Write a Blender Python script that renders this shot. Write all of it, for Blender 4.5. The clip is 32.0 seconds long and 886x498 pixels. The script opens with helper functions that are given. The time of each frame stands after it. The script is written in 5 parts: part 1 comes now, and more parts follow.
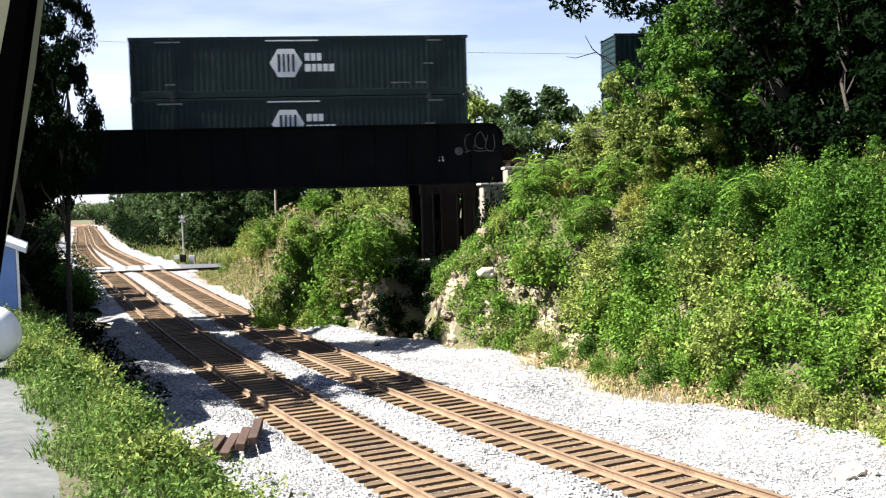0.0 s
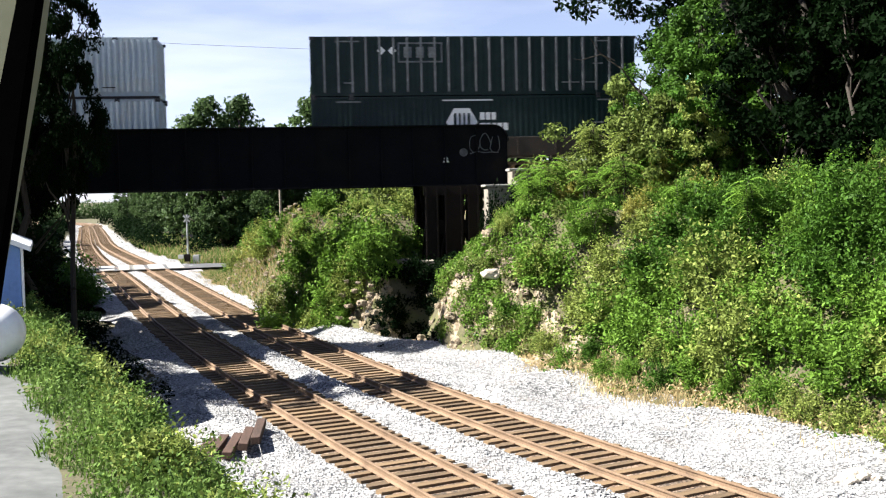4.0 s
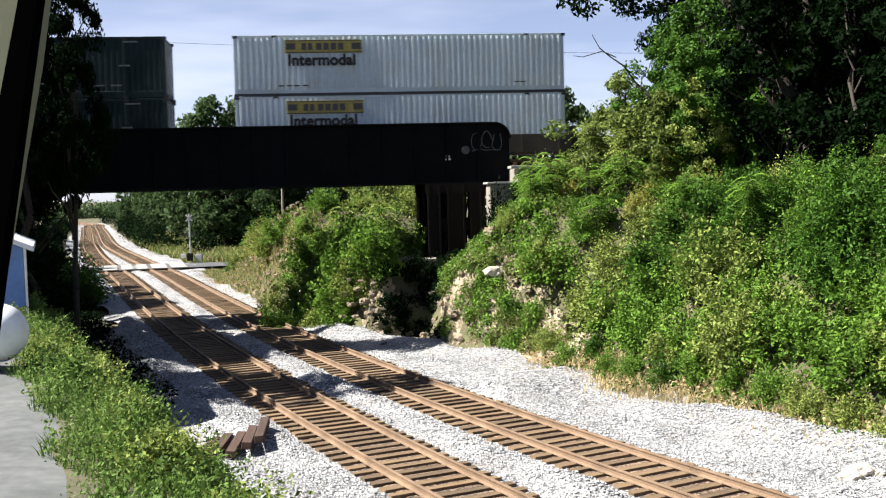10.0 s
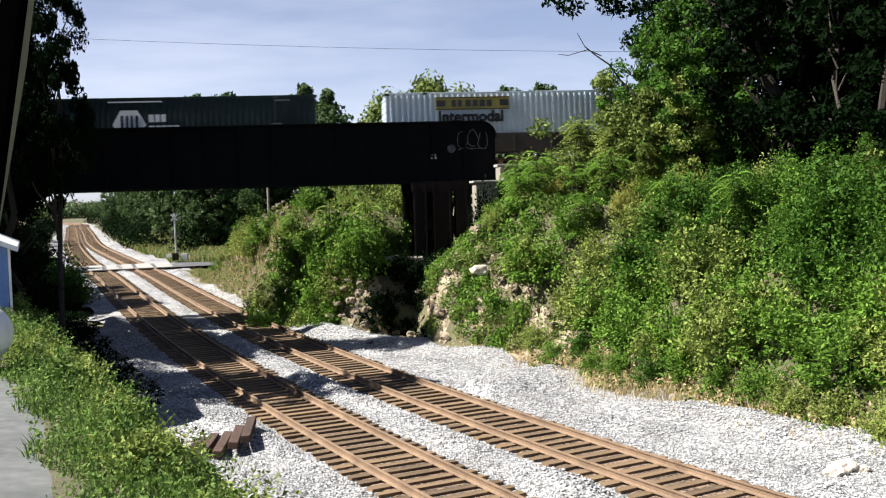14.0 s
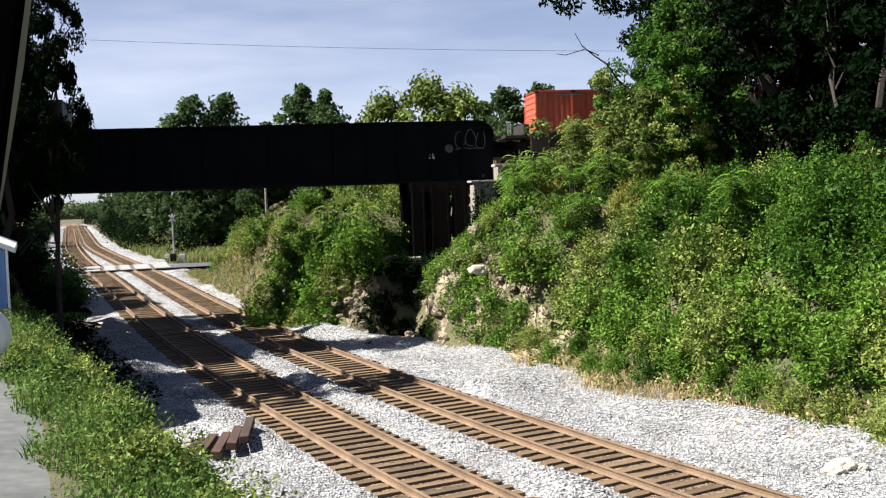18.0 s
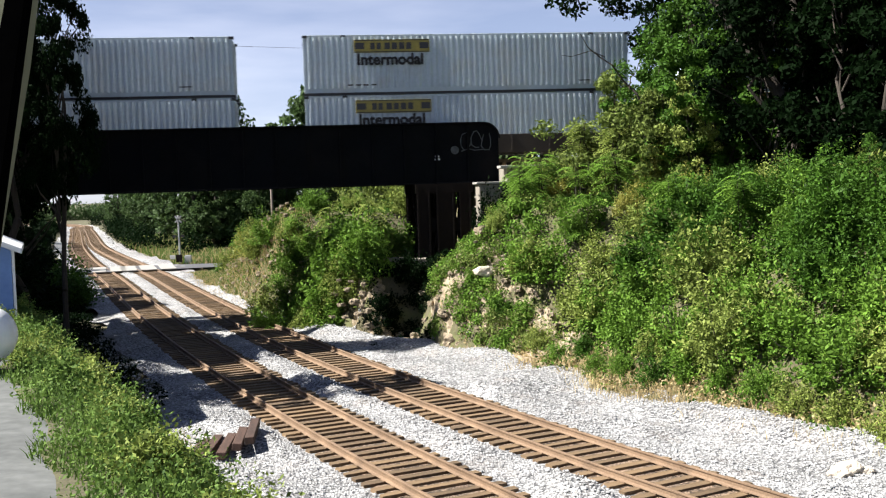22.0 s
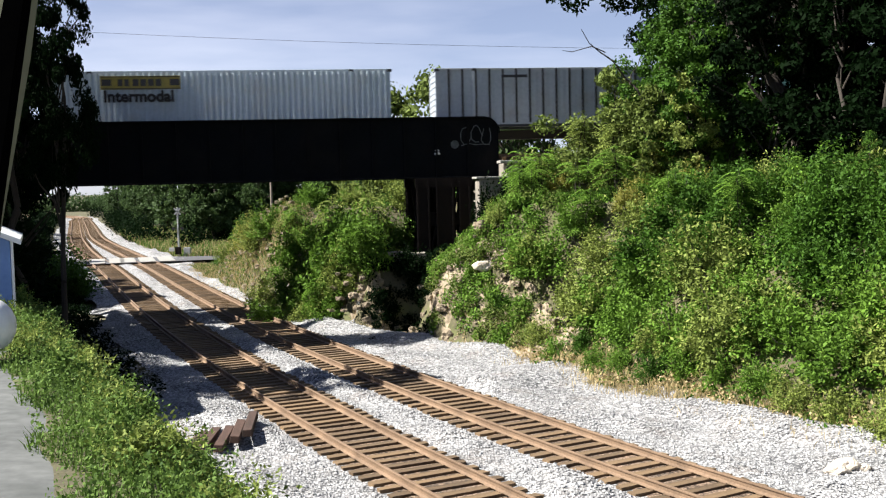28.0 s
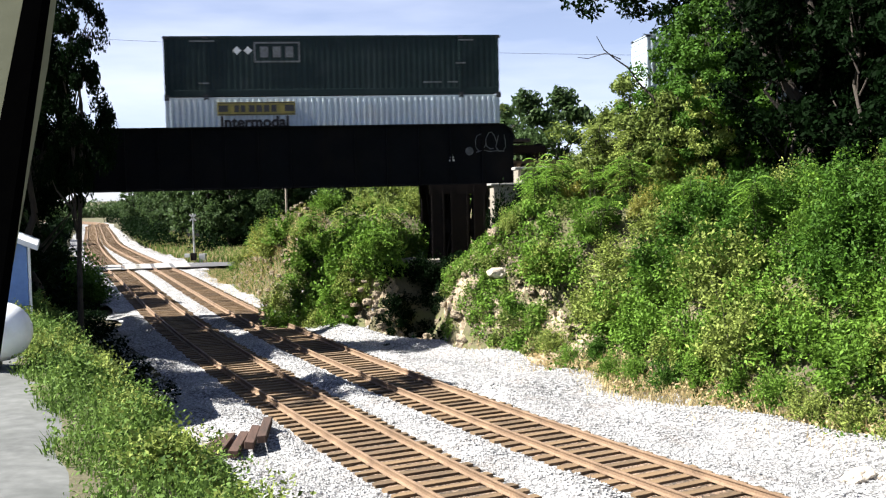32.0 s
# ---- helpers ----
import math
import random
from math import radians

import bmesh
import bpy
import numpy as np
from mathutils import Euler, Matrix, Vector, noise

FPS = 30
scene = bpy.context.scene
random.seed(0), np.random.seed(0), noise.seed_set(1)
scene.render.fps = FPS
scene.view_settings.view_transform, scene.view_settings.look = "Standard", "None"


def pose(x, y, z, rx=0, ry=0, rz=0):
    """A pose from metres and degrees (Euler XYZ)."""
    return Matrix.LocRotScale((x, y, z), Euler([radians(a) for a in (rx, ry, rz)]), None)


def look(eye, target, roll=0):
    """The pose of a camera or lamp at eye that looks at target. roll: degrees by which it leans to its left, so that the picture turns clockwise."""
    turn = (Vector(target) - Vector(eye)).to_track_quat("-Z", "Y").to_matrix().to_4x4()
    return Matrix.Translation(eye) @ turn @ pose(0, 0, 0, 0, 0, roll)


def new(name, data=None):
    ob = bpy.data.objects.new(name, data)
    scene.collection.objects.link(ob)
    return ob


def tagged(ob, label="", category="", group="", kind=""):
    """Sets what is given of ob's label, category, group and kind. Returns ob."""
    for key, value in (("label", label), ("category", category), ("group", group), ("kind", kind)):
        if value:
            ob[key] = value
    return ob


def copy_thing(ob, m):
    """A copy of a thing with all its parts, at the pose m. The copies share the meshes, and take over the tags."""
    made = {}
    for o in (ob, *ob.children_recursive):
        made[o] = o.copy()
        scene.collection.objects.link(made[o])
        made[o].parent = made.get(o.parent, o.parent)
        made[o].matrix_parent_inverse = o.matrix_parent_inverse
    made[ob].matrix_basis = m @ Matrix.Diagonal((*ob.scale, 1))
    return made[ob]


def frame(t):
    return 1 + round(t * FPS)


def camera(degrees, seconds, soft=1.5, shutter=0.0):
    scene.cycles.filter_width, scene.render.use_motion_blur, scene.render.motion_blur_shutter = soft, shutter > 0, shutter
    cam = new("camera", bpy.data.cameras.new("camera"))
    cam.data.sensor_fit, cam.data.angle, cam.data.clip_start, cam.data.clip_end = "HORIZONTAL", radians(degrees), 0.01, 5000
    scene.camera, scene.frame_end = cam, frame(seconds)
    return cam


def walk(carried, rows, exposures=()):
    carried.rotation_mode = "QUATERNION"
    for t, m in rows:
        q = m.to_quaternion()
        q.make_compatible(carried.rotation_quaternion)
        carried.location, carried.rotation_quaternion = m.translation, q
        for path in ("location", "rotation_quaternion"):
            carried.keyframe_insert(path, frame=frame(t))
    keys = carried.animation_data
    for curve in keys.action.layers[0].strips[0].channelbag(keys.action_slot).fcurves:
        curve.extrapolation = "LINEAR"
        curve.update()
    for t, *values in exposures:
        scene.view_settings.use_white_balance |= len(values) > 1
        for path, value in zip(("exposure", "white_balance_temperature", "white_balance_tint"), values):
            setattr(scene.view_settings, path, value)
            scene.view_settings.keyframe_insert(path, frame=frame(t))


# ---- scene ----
# seconds, pitch, yaw, roll of a hand-held camera that stands on one spot
H_EYE = 6.04
ROWS = [
    (0, -3.12, 0.09, -1.55), (0.5, -3.09, 0.18, -1.59), (1, -3.26, 0.08, -1.63), (1.5, -3.23, 0.11, -1.60), (2, -3.24, 0.25, -1.47),
    (2.5, -3.24, 0.30, -1.38), (3, -2.95, 0.46, -1.42), (3.5, -2.97, 0.42, -1.25), (5.5, -3.31, 0.06, -1.30), (6, -3.21, -0.00, -1.34),
    (6.5, -3.06, 0.14, -1.29), (7, -3.28, 0.22, -1.27), (7.5, -3.33, 0.11, -1.26), (8, -3.18, 0.02, -1.37), (8.5, -3.26, 0.10, -1.40),
    (9, -3.17, 0.26, -1.47), (9.5, -3.06, 0.33, -1.51), (10, -3.17, 0.45, -1.50), (10.5, -3.18, 0.46, -1.53), (11, -3.22, 0.08, -1.60),
    (11.5, -3.18, 0.18, -1.66), (12, -3.01, 0.07, -1.76), (12.5, -3.01, -0.02, -1.69), (13, -3.17, -0.06, -1.56), (13.5, -3.23, -0.11, -1.55),
    (14, -3.26, -0.30, -1.67), (14.5, -3.42, -0.02, -1.80), (16.5, -4.00, -0.47, -1.98), (17, -3.24, 0.13, -1.70), (17.5, -3.23, 0.04, -1.77),
    (18, -3.27, -0.41, -1.83), (18.5, -3.24, -0.51, -1.99), (19, -3.22, -0.39, -2.05), (19.5, -3.39, -0.34, -2.02), (20, -3.27, -0.37, -1.91),
    (20.5, -3.28, -0.33, -2.07), (21, -3.02, -0.15, -2.05), (21.5, -3.13, -0.31, -1.87), (22, -3.18, -0.11, -1.75), (22.5, -3.20, -0.21, -1.71),
    (23, -3.40, -0.39, -1.78), (23.5, -3.40, -0.44, -1.65), (24, -3.15, -0.40, -1.70), (24.5, -3.31, -0.03, -1.78), (25, -3.43, 0.40, -1.56),
    (25.5, -3.57, 0.65, -1.55), (27.5, -3.50, -0.45, -1.36), (28, -3.49, -0.15, -1.29), (28.5, -3.53, 0.03, -1.31), (29, -3.54, 0.20, -1.15),
    (29.5, -3.44, 0.13, -1.25), (30, -3.24, 0.25, -1.35), (30.5, -3.01, 0.32, -1.36), (31, -2.92, 0.46, -1.22), (31.5, -3.00, 0.54, -1.18),
    (32, -3.11, 0.64, -1.22),
]
cam = camera(46.0, 32.0, 1.2, 0.15)
walk(cam, [(t, pose(0, 0, H_EYE, 90 + p, 0, y) @ pose(0, 0, 0, 0, 0, r)) for t, p, y, r in ROWS],
     exposures=[(0, 2.10), (1, 2.10), (3.2, 2.02), (6, 1.85), (9, 1.73), (10, 1.73), (11, 2.05), (12, 1.93), (14, 1.54), (17, 1.55), (19, 1.45), (21, 1.57), (25, 1.67), (28, 1.54), (31, 1.67), (32, 1.90)])

# ---- light ----
SUN_WAY = Vector((0.95, 0.15, -1.0)).normalized()
world = bpy.data.worlds.new("sky")
scene.world = world
world.use_nodes = True
wn, wl = world.node_tree.nodes, world.node_tree.links
wn.clear()
sky = wn.new("ShaderNodeTexSky")
sky.sky_type, sky.sun_disc = "NISHITA", False
sky.sun_elevation, sky.sun_rotation = math.asin(-SUN_WAY.z), math.atan2(-SUN_WAY.x, -SUN_WAY.y)
sky.air_density, sky.dust_density, sky.ozone_density = 0.7, 0.3, 3.0
wtc = wn.new("ShaderNodeTexCoord")
wmap = wn.new("ShaderNodeMapping")
wmap.inputs["Scale"].default_value = (1.6, 1.6, 9.0)
wmap.inputs["Rotation"].default_value = (0.0, 0.12, 0.0)
wnoise = wn.new("ShaderNodeTexNoise")
wnoise.inputs["Scale"].default_value, wnoise.inputs["Detail"].default_value = 2.2, 6.0
wramp = wn.new("ShaderNodeMapRange")
wramp.inputs["From Min"].default_value, wramp.inputs["From Max"].default_value = 0.36, 0.72
wramp.inputs["To Min"].default_value, wramp.inputs["To Max"].default_value = 0.22, 0.56
wmix = wn.new("ShaderNodeMixRGB")
wmix.inputs["Color2"].default_value = (10.0, 10.3, 11.8, 1)
wbg = wn.new("ShaderNodeBackground")
wbg.inputs["Strength"].default_value = 0.039
wout = wn.new("ShaderNodeOutputWorld")
wl.new(wtc.outputs["Generated"], wmap.inputs["Vector"])
wl.new(wmap.outputs["Vector"], wnoise.inputs["Vector"])
wl.new(wnoise.outputs["Fac"], wramp.inputs["Value"])
# thin cirrus: the slant path through it, and so its whiteness, grows towards the horizon
wsep, wthin, wslant = wn.new("ShaderNodeSeparateXYZ"), wn.new("ShaderNodeMapRange"), wn.new("ShaderNodeMath")
wthin.inputs["From Min"].default_value, wthin.inputs["From Max"].default_value = 0.1, 0.55
wthin.inputs["To Min"].default_value, wthin.inputs["To Max"].default_value = 1.0, 0.1
wslant.operation = "MULTIPLY"
wl.new(wtc.outputs["Generated"], wsep.inputs["Vector"])
wl.new(wsep.outputs["Z"], wthin.inputs["Value"])
wl.new(wramp.outputs["Result"], wslant.inputs[0])
wl.new(wthin.outputs["Result"], wslant.inputs[1])
wl.new(wslant.outputs[0], wmix.inputs["Fac"])
wtint = wn.new("ShaderNodeMixRGB")
wtint.blend_type = "MULTIPLY"
wtint.inputs["Fac"].default_value, wtint.inputs["Color2"].default_value = 1.0, (0.94, 0.9, 1.0, 1)
wl.new(sky.outputs["Color"], wtint.inputs["Color1"])
wl.new(wtint.outputs["Color"], wmix.inputs["Color1"])
wl.new(wmix.outputs["Color"], wbg.inputs["Color"])
wl.new(wbg.outputs["Background"], wout.inputs["Surface"])
sun = new("sun", bpy.data.lights.new("sun", "SUN"))
sun.data.energy, sun.data.angle, sun.data.color = 5.0, radians(0.53), (1.0, 0.965, 0.9)
sun.matrix_world = look((-60, 140, 100), Vector((-60, 140, 100)) + SUN_WAY)


# ---- materials ----
def material(name, dark, light, rough=0.8, metal=0.0, grain=20.0, bump=0.3, patch=1.5, dirt=None, dirt_amount=0.0, depth=0.01,
             per_object=0.0, per_island=0.0, voronoi=0.0, shine=0.5, stretch=(1, 1, 1), leaf=0.0):
    """Two-scale variation between two colours, an optional dirt colour in patches, fine relief."""
    m = bpy.data.materials.new(name)
    m.use_nodes = True
    n, l = m.node_tree.nodes, m.node_tree.links
    n.clear()
    out, b = n.new("ShaderNodeOutputMaterial"), n.new("ShaderNodeBsdfPrincipled")
    tc, mp = n.new("ShaderNodeTexCoord"), n.new("ShaderNodeMapping")
    mp.inputs["Scale"].default_value = stretch
    l.new(tc.outputs["Object"], mp.inputs["Vector"])
    fine, wide = n.new("ShaderNodeTexNoise"), n.new("ShaderNodeTexNoise")
    fine.inputs["Scale"].default_value, fine.inputs["Detail"].default_value = grain, 6.0
    wide.inputs["Scale"].default_value, wide.inputs["Detail"].default_value = patch, 3.0
    for q in (fine, wide):
        l.new(mp.outputs["Vector"], q.inputs["Vector"])
    height = fine.outputs["Fac"]
    if voronoi:
        vo = n.new("ShaderNodeTexVoronoi")
        vo.inputs["Scale"].default_value = voronoi
        l.new(mp.outputs["Vector"], vo.inputs["Vector"])
        sep = n.new("ShaderNodeSeparateColor")
        l.new(vo.outputs["Color"], sep.inputs["Color"])
        tone, height = sep.outputs["Red"], vo.outputs["Distance"]
    else:
        tone = fine.outputs["Fac"]
    add = n.new("ShaderNodeMath")
    add.operation = "ADD"
    l.new(tone, add.inputs[0])
    l.new(wide.outputs["Fac"], add.inputs[1])
    total = add.outputs[0]
    for amount, node, socket in ((per_object, "ShaderNodeObjectInfo", "Random"), (per_island, "ShaderNodeNewGeometry", "Random Per Island")):
        if amount:
            src, mul = n.new(node), n.new("ShaderNodeMath")
            mul.operation = "MULTIPLY_ADD"
            mul.inputs[1].default_value = amount
            l.new(src.outputs[socket], mul.inputs[0])
            l.new(total, mul.inputs[2])
            total = mul.outputs[0]
    rng = n.new("ShaderNodeMapRange")
    rng.inputs["From Min"].default_value, rng.inputs["From Max"].default_value = 0.55, 1.45 + per_object + per_island
    l.new(total, rng.inputs["Value"])
    mix = n.new("ShaderNodeMixRGB")
    mix.inputs["Color1"].default_value, mix.inputs["Color2"].default_value = (*dark, 1), (*light, 1)
    l.new(rng.outputs["Result"], mix.inputs["Fac"])
    colour = mix.outputs["Color"]
    if dirt:
        blot, lim, over = n.new("ShaderNodeTexNoise"), n.new("ShaderNodeMapRange"), n.new("ShaderNodeMixRGB")
        blot.inputs["Scale"].default_value, blot.inputs["Detail"].default_value = patch * 1.7, 8.0
        l.new(mp.outputs["Vector"], blot.inputs["Vector"])
        lim.inputs["From Min"].default_value, lim.inputs["From Max"].default_value = 0.5, 0.72
        lim.inputs["To Max"].default_value = dirt_amount
        l.new(blot.outputs["Fac"], lim.inputs["Value"])
        over.inputs["Color2"].default_value = (*dirt, 1)
        l.new(lim.outputs["Result"], over.inputs["Fac"])
        l.new(colour, over.inputs["Color1"])
        colour = over.outputs["Color"]
    l.new(colour, b.inputs["Base Color"])
    b.inputs["Specular IOR Level"].default_value = shine
    b.inputs["Roughness"].default_value, b.inputs["Metallic"].default_value = rough, metal
    if bump:
        bp = n.new("ShaderNodeBump")
        bp.inputs["Strength"].default_value, bp.inputs["Distance"].default_value = bump, depth
        l.new(height, bp.inputs["Height"])
        l.new(bp.outputs["Normal"], b.inputs["Normal"])
    surface = b.outputs["BSDF"]
    if leaf:
        tr, sh = n.new("ShaderNodeBsdfTranslucent"), n.new("ShaderNodeMixShader")
        sh.inputs["Fac"].default_value = leaf
        l.new(colour, tr.inputs["Color"])
        l.new(surface, sh.inputs[1])
        l.new(tr.outputs["BSDF"], sh.inputs[2])
        surface = sh.outputs["Shader"]
    l.new(surface, out.inputs["Surface"])
    return m


BALLAST = material("ballast", (0.075, 0.075, 0.078), (0.44, 0.438, 0.436), 0.95, voronoi=16.0, bump=1.0, depth=0.05, patch=0.5, dirt=(0.2, 0.16, 0.13), dirt_amount=0.35)
BROWN_BALLAST = material("rust_stained_ballast", (0.03, 0.02, 0.013), (0.27, 0.185, 0.125), 0.95, voronoi=16.0, bump=1.0, depth=0.05, patch=0.6, dirt=(0.2, 0.165, 0.13), dirt_amount=0.35)
STONE = material("ballast_stone", (0.1, 0.1, 0.103), (0.5, 0.498, 0.496), 0.95, grain=30, per_island=0.8)
DIRT = material("dirt", (0.035, 0.033, 0.017), (0.12, 0.105, 0.055), 0.98, grain=9, patch=0.6, bump=0.8, depth=0.04, dirt=(0.1, 0.12, 0.03), dirt_amount=0.8)
TIE = material("creosoted_timber", (0.026, 0.017, 0.01), (0.23, 0.15, 0.078), 0.9, grain=14, patch=2.0, bump=0.6, per_object=0.6, stretch=(1, 5, 1))
OLD_TIE = material("old_dark_timber", (0.01, 0.007, 0.0055), (0.09, 0.048, 0.034), 0.9, grain=14, patch=2.0, bump=0.6, per_object=0.4, stretch=(1, 5, 1))
RUST = material("rusty_steel", (0.085, 0.054, 0.034), (0.28, 0.187, 0.118), 0.75, 0.15, grain=25, patch=1.2, bump=0.25)
RAIL_TOP = material("worn_rail_steel", (0.3, 0.2, 0.15), (0.55, 0.42, 0.34), 0.38, 0.7, grain=30, patch=2.0, bump=0.05)
GIRDER = material("black_bridge_steel", (0.002, 0.0025, 0.003), (0.005, 0.006, 0.008), 0.85, 0.0, shine=0.07, grain=8, patch=0.5, bump=0.2, dirt=(0.012, 0.01, 0.009), dirt_amount=0.4)
RUST_DARK = material("dark_rusted_steel", (0.003, 0.0022, 0.002), (0.01, 0.006, 0.0045), 0.85, 0.1, shine=0.2, grain=12, bump=0.3)
CONCRETE = material("weathered_concrete", (0.11, 0.1, 0.083), (0.3, 0.27, 0.225), 0.92, grain=8, patch=0.7, bump=0.35, dirt=(0.2, 0.17, 0.13), dirt_amount=0.5)
DRIVE = material("worn_driveway_concrete", (0.055, 0.058, 0.057), (0.15, 0.155, 0.15), 0.95, grain=5, patch=0.45, bump=0.3, dirt=(0.045, 0.05, 0.045), dirt_amount=0.75)
SLAB = material("pale_precast_concrete", (0.2, 0.195, 0.18), (0.36, 0.35, 0.325), 0.9, grain=8, patch=0.8, bump=0.3, dirt=(0.2, 0.18, 0.15), dirt_amount=0.5)
ASPHALT = material("asphalt", (0.045, 0.045, 0.05), (0.1, 0.1, 0.105), 0.9, grain=30, patch=0.4, bump=0.3)
ROCK = material("limestone_rock", (0.1, 0.076, 0.048), (0.46, 0.375, 0.265), 0.95, grain=4, patch=0.8, bump=1.0, depth=0.12, dirt=(0.08, 0.06, 0.03), dirt_amount=0.7)
WHITE_PAINT = material("white_container_paint", (0.34, 0.41, 0.46), (0.52, 0.6, 0.66), 0.45, grain=6, patch=0.5, bump=0.03, dirt=(0.42, 0.38, 0.33), dirt_amount=0.35, per_object=0.25)
GREY_PAINT = material("grey_container_paint", (0.28, 0.315, 0.355), (0.42, 0.455, 0.5), 0.5, grain=6, patch=0.5, bump=0.03, dirt=(0.3, 0.25, 0.2), dirt_amount=0.4)
# lighter copy of the container green, with sunlight put into the colour
GREEN_SUNLIT_END = material("sunlit_green_end_paint", (0.05, 0.2, 0.13), (0.09, 0.3, 0.2), 0.5, grain=6, patch=0.5, bump=0.03, dirt=(0.1, 0.12, 0.1), dirt_amount=0.4)
GREEN_PAINT = material("dark_green_container_paint", (0.002, 0.011, 0.012), (0.005, 0.021, 0.021), 0.5, shine=0.25, grain=6, patch=0.5, bump=0.03, dirt=(0.03, 0.045, 0.045), dirt_amount=0.4)
RED_PAINT = material("red_container_paint", (0.42, 0.06, 0.03), (0.55, 0.11, 0.05), 0.5, grain=6, patch=0.5, bump=0.03, dirt=(0.2, 0.05, 0.04), dirt_amount=0.4)
YELLOW = material("yellow_panel", (0.21, 0.165, 0.025), (0.31, 0.25, 0.045), 0.5, grain=6, bump=0.02)
BLACK = material("black_paint", (0.01, 0.01, 0.012), (0.02, 0.02, 0.024), 0.5, grain=8, bump=0.02)
SPRAY = material("faded_spray_paint", (0.02, 0.023, 0.027), (0.1, 0.108, 0.118), 0.85, grain=5, patch=2.5, bump=0.02)
MARK_WHITE = material("white_marking", (0.62, 0.64, 0.66), (0.8, 0.8, 0.8), 0.6, grain=8, bump=0.02)
MARK_DIM = material("chalky_grey_spray_paint", (0.05, 0.055, 0.06), (0.2, 0.215, 0.23), 0.8, grain=8, bump=0.02)
CAR_PAINT = material("dark_brown_wagon_paint", (0.01, 0.0075, 0.006), (0.03, 0.021, 0.015), 0.7, grain=8, bump=0.1)
PALE_ROCK = material("pale_limestone", (0.35, 0.3, 0.24), (0.66, 0.58, 0.48), 0.95, grain=6, patch=1.5, bump=0.8, depth=0.04, dirt=(0.2, 0.15, 0.1), dirt_amount=0.5)
BARK = material("bark", (0.012, 0.009, 0.007), (0.05, 0.04, 0.03), 0.95, grain=14, patch=2, bump=0.8, depth=0.03, stretch=(1, 1, 0.25))
LEAF = material("leaf_green", (0.005, 0.02, 0.002), (0.19, 0.345, 0.045), 0.6, shine=0.12, grain=2, patch=0.5, bump=0, per_island=0.9, per_object=0.25, leaf=0.25)
LEAF_LIGHT = material("leaf_pale_green", (0.012, 0.034, 0.004), (0.35, 0.42, 0.1), 0.6, shine=0.12, grain=2, patch=0.5, bump=0, per_island=0.9, per_object=0.2, leaf=0.25)
LEAF_OLIVE = material("leaf_olive", (0.008, 0.022, 0.003), (0.23, 0.295, 0.07), 0.6, shine=0.12, grain=2, patch=0.5, bump=0, per_island=0.9, per_object=0.2, leaf=0.25)
LEAF_DEEP = material("leaf_deep_green", (0.005, 0.018, 0.002), (0.085, 0.19, 0.022), 0.6, shine=0.12, grain=2, patch=0.5, bump=0, per_island=0.9, per_object=0.25, leaf=0.25)
LEAF_YELLOW = material("leaf_yellowing", (0.12, 0.14, 0.02), (0.42, 0.39, 0.09), 0.55, grain=2, patch=0.5, bump=0, per_island=0.8, leaf=0.4)
# leaf green darkened to near black, with shade put into the colour
LEAF_SHADED = material("leaf_shaded_green", (0.0015, 0.004, 0.0012), (0.0055, 0.016, 0.004), 0.7, shine=0.03, grain=2, patch=0.5, bump=0, per_island=0.7, per_object=0.25, leaf=0.25)
LEAF_FAR = material("leaf_olive_green", (0.016, 0.036, 0.012), (0.08, 0.13, 0.042), 0.6, shine=0.15, grain=2, patch=0.5, bump=0, per_island=0.8, per_object=0.3, leaf=0.4)
GRASS = material("grass", (0.014, 0.042, 0.007), (0.17, 0.27, 0.055), 0.7, shine=0.15, grain=2, patch=0.4, bump=0, per_island=0.8, leaf=0.3)
DRY_GRASS = material("dry_grass", (0.25, 0.18, 0.08), (0.55, 0.45, 0.24), 0.8, grain=2, patch=0.4, bump=0, per_island=0.8, leaf=0.3)
BLUE_SIDING = material("blue_siding", (0.1, 0.19, 0.42), (0.16, 0.28, 0.55), 0.6, grain=8, bump=0.05)
TRIM_WHITE = material("white_trim_paint", (0.62, 0.64, 0.66), (0.8, 0.8, 0.8), 0.5, grain=10, bump=0.05)
TANK_WHITE = material("white_tank_enamel", (0.68, 0.7, 0.72), (0.82, 0.82, 0.82), 0.35, grain=10, bump=0.04, dirt=(0.35, 0.27, 0.2), dirt_amount=0.3)
GALV = material("galvanised_steel", (0.35, 0.36, 0.37), (0.55, 0.56, 0.57), 0.45, 0.6, grain=12, bump=0.05)
POLE_WOOD = material("grey_pole_timber", (0.12, 0.1, 0.08), (0.3, 0.26, 0.21), 0.9, grain=12, bump=0.4, stretch=(1, 1, 0.2))
PLASTIC = material("black_plastic", (0.0006, 0.0006, 0.0007), (0.0014, 0.0014, 0.0014), 0.9, grain=60, bump=0.05, shine=0.0)
CREAM = material("olive_grey_wall_paint", (0.1, 0.105, 0.062), (0.125, 0.13, 0.08), 0.85, grain=40, bump=0.05)


# ---- mesh helpers ----
def put(name, bm, mat, parent=None, label="", smooth=False):
    me = bpy.data.meshes.new(name)
    bm.to_mesh(me)
    bm.free()
    me.materials.append(mat)
    if smooth:
        me.polygons.foreach_set("use_smooth", [True] * len(me.polygons))
    ob = new(name, me)
    ob.parent = parent
    return tagged(ob, label)


def part(name, bm, mat, parent, label="", smooth=False):
    return put(name, bm, mat, parent, label, smooth)


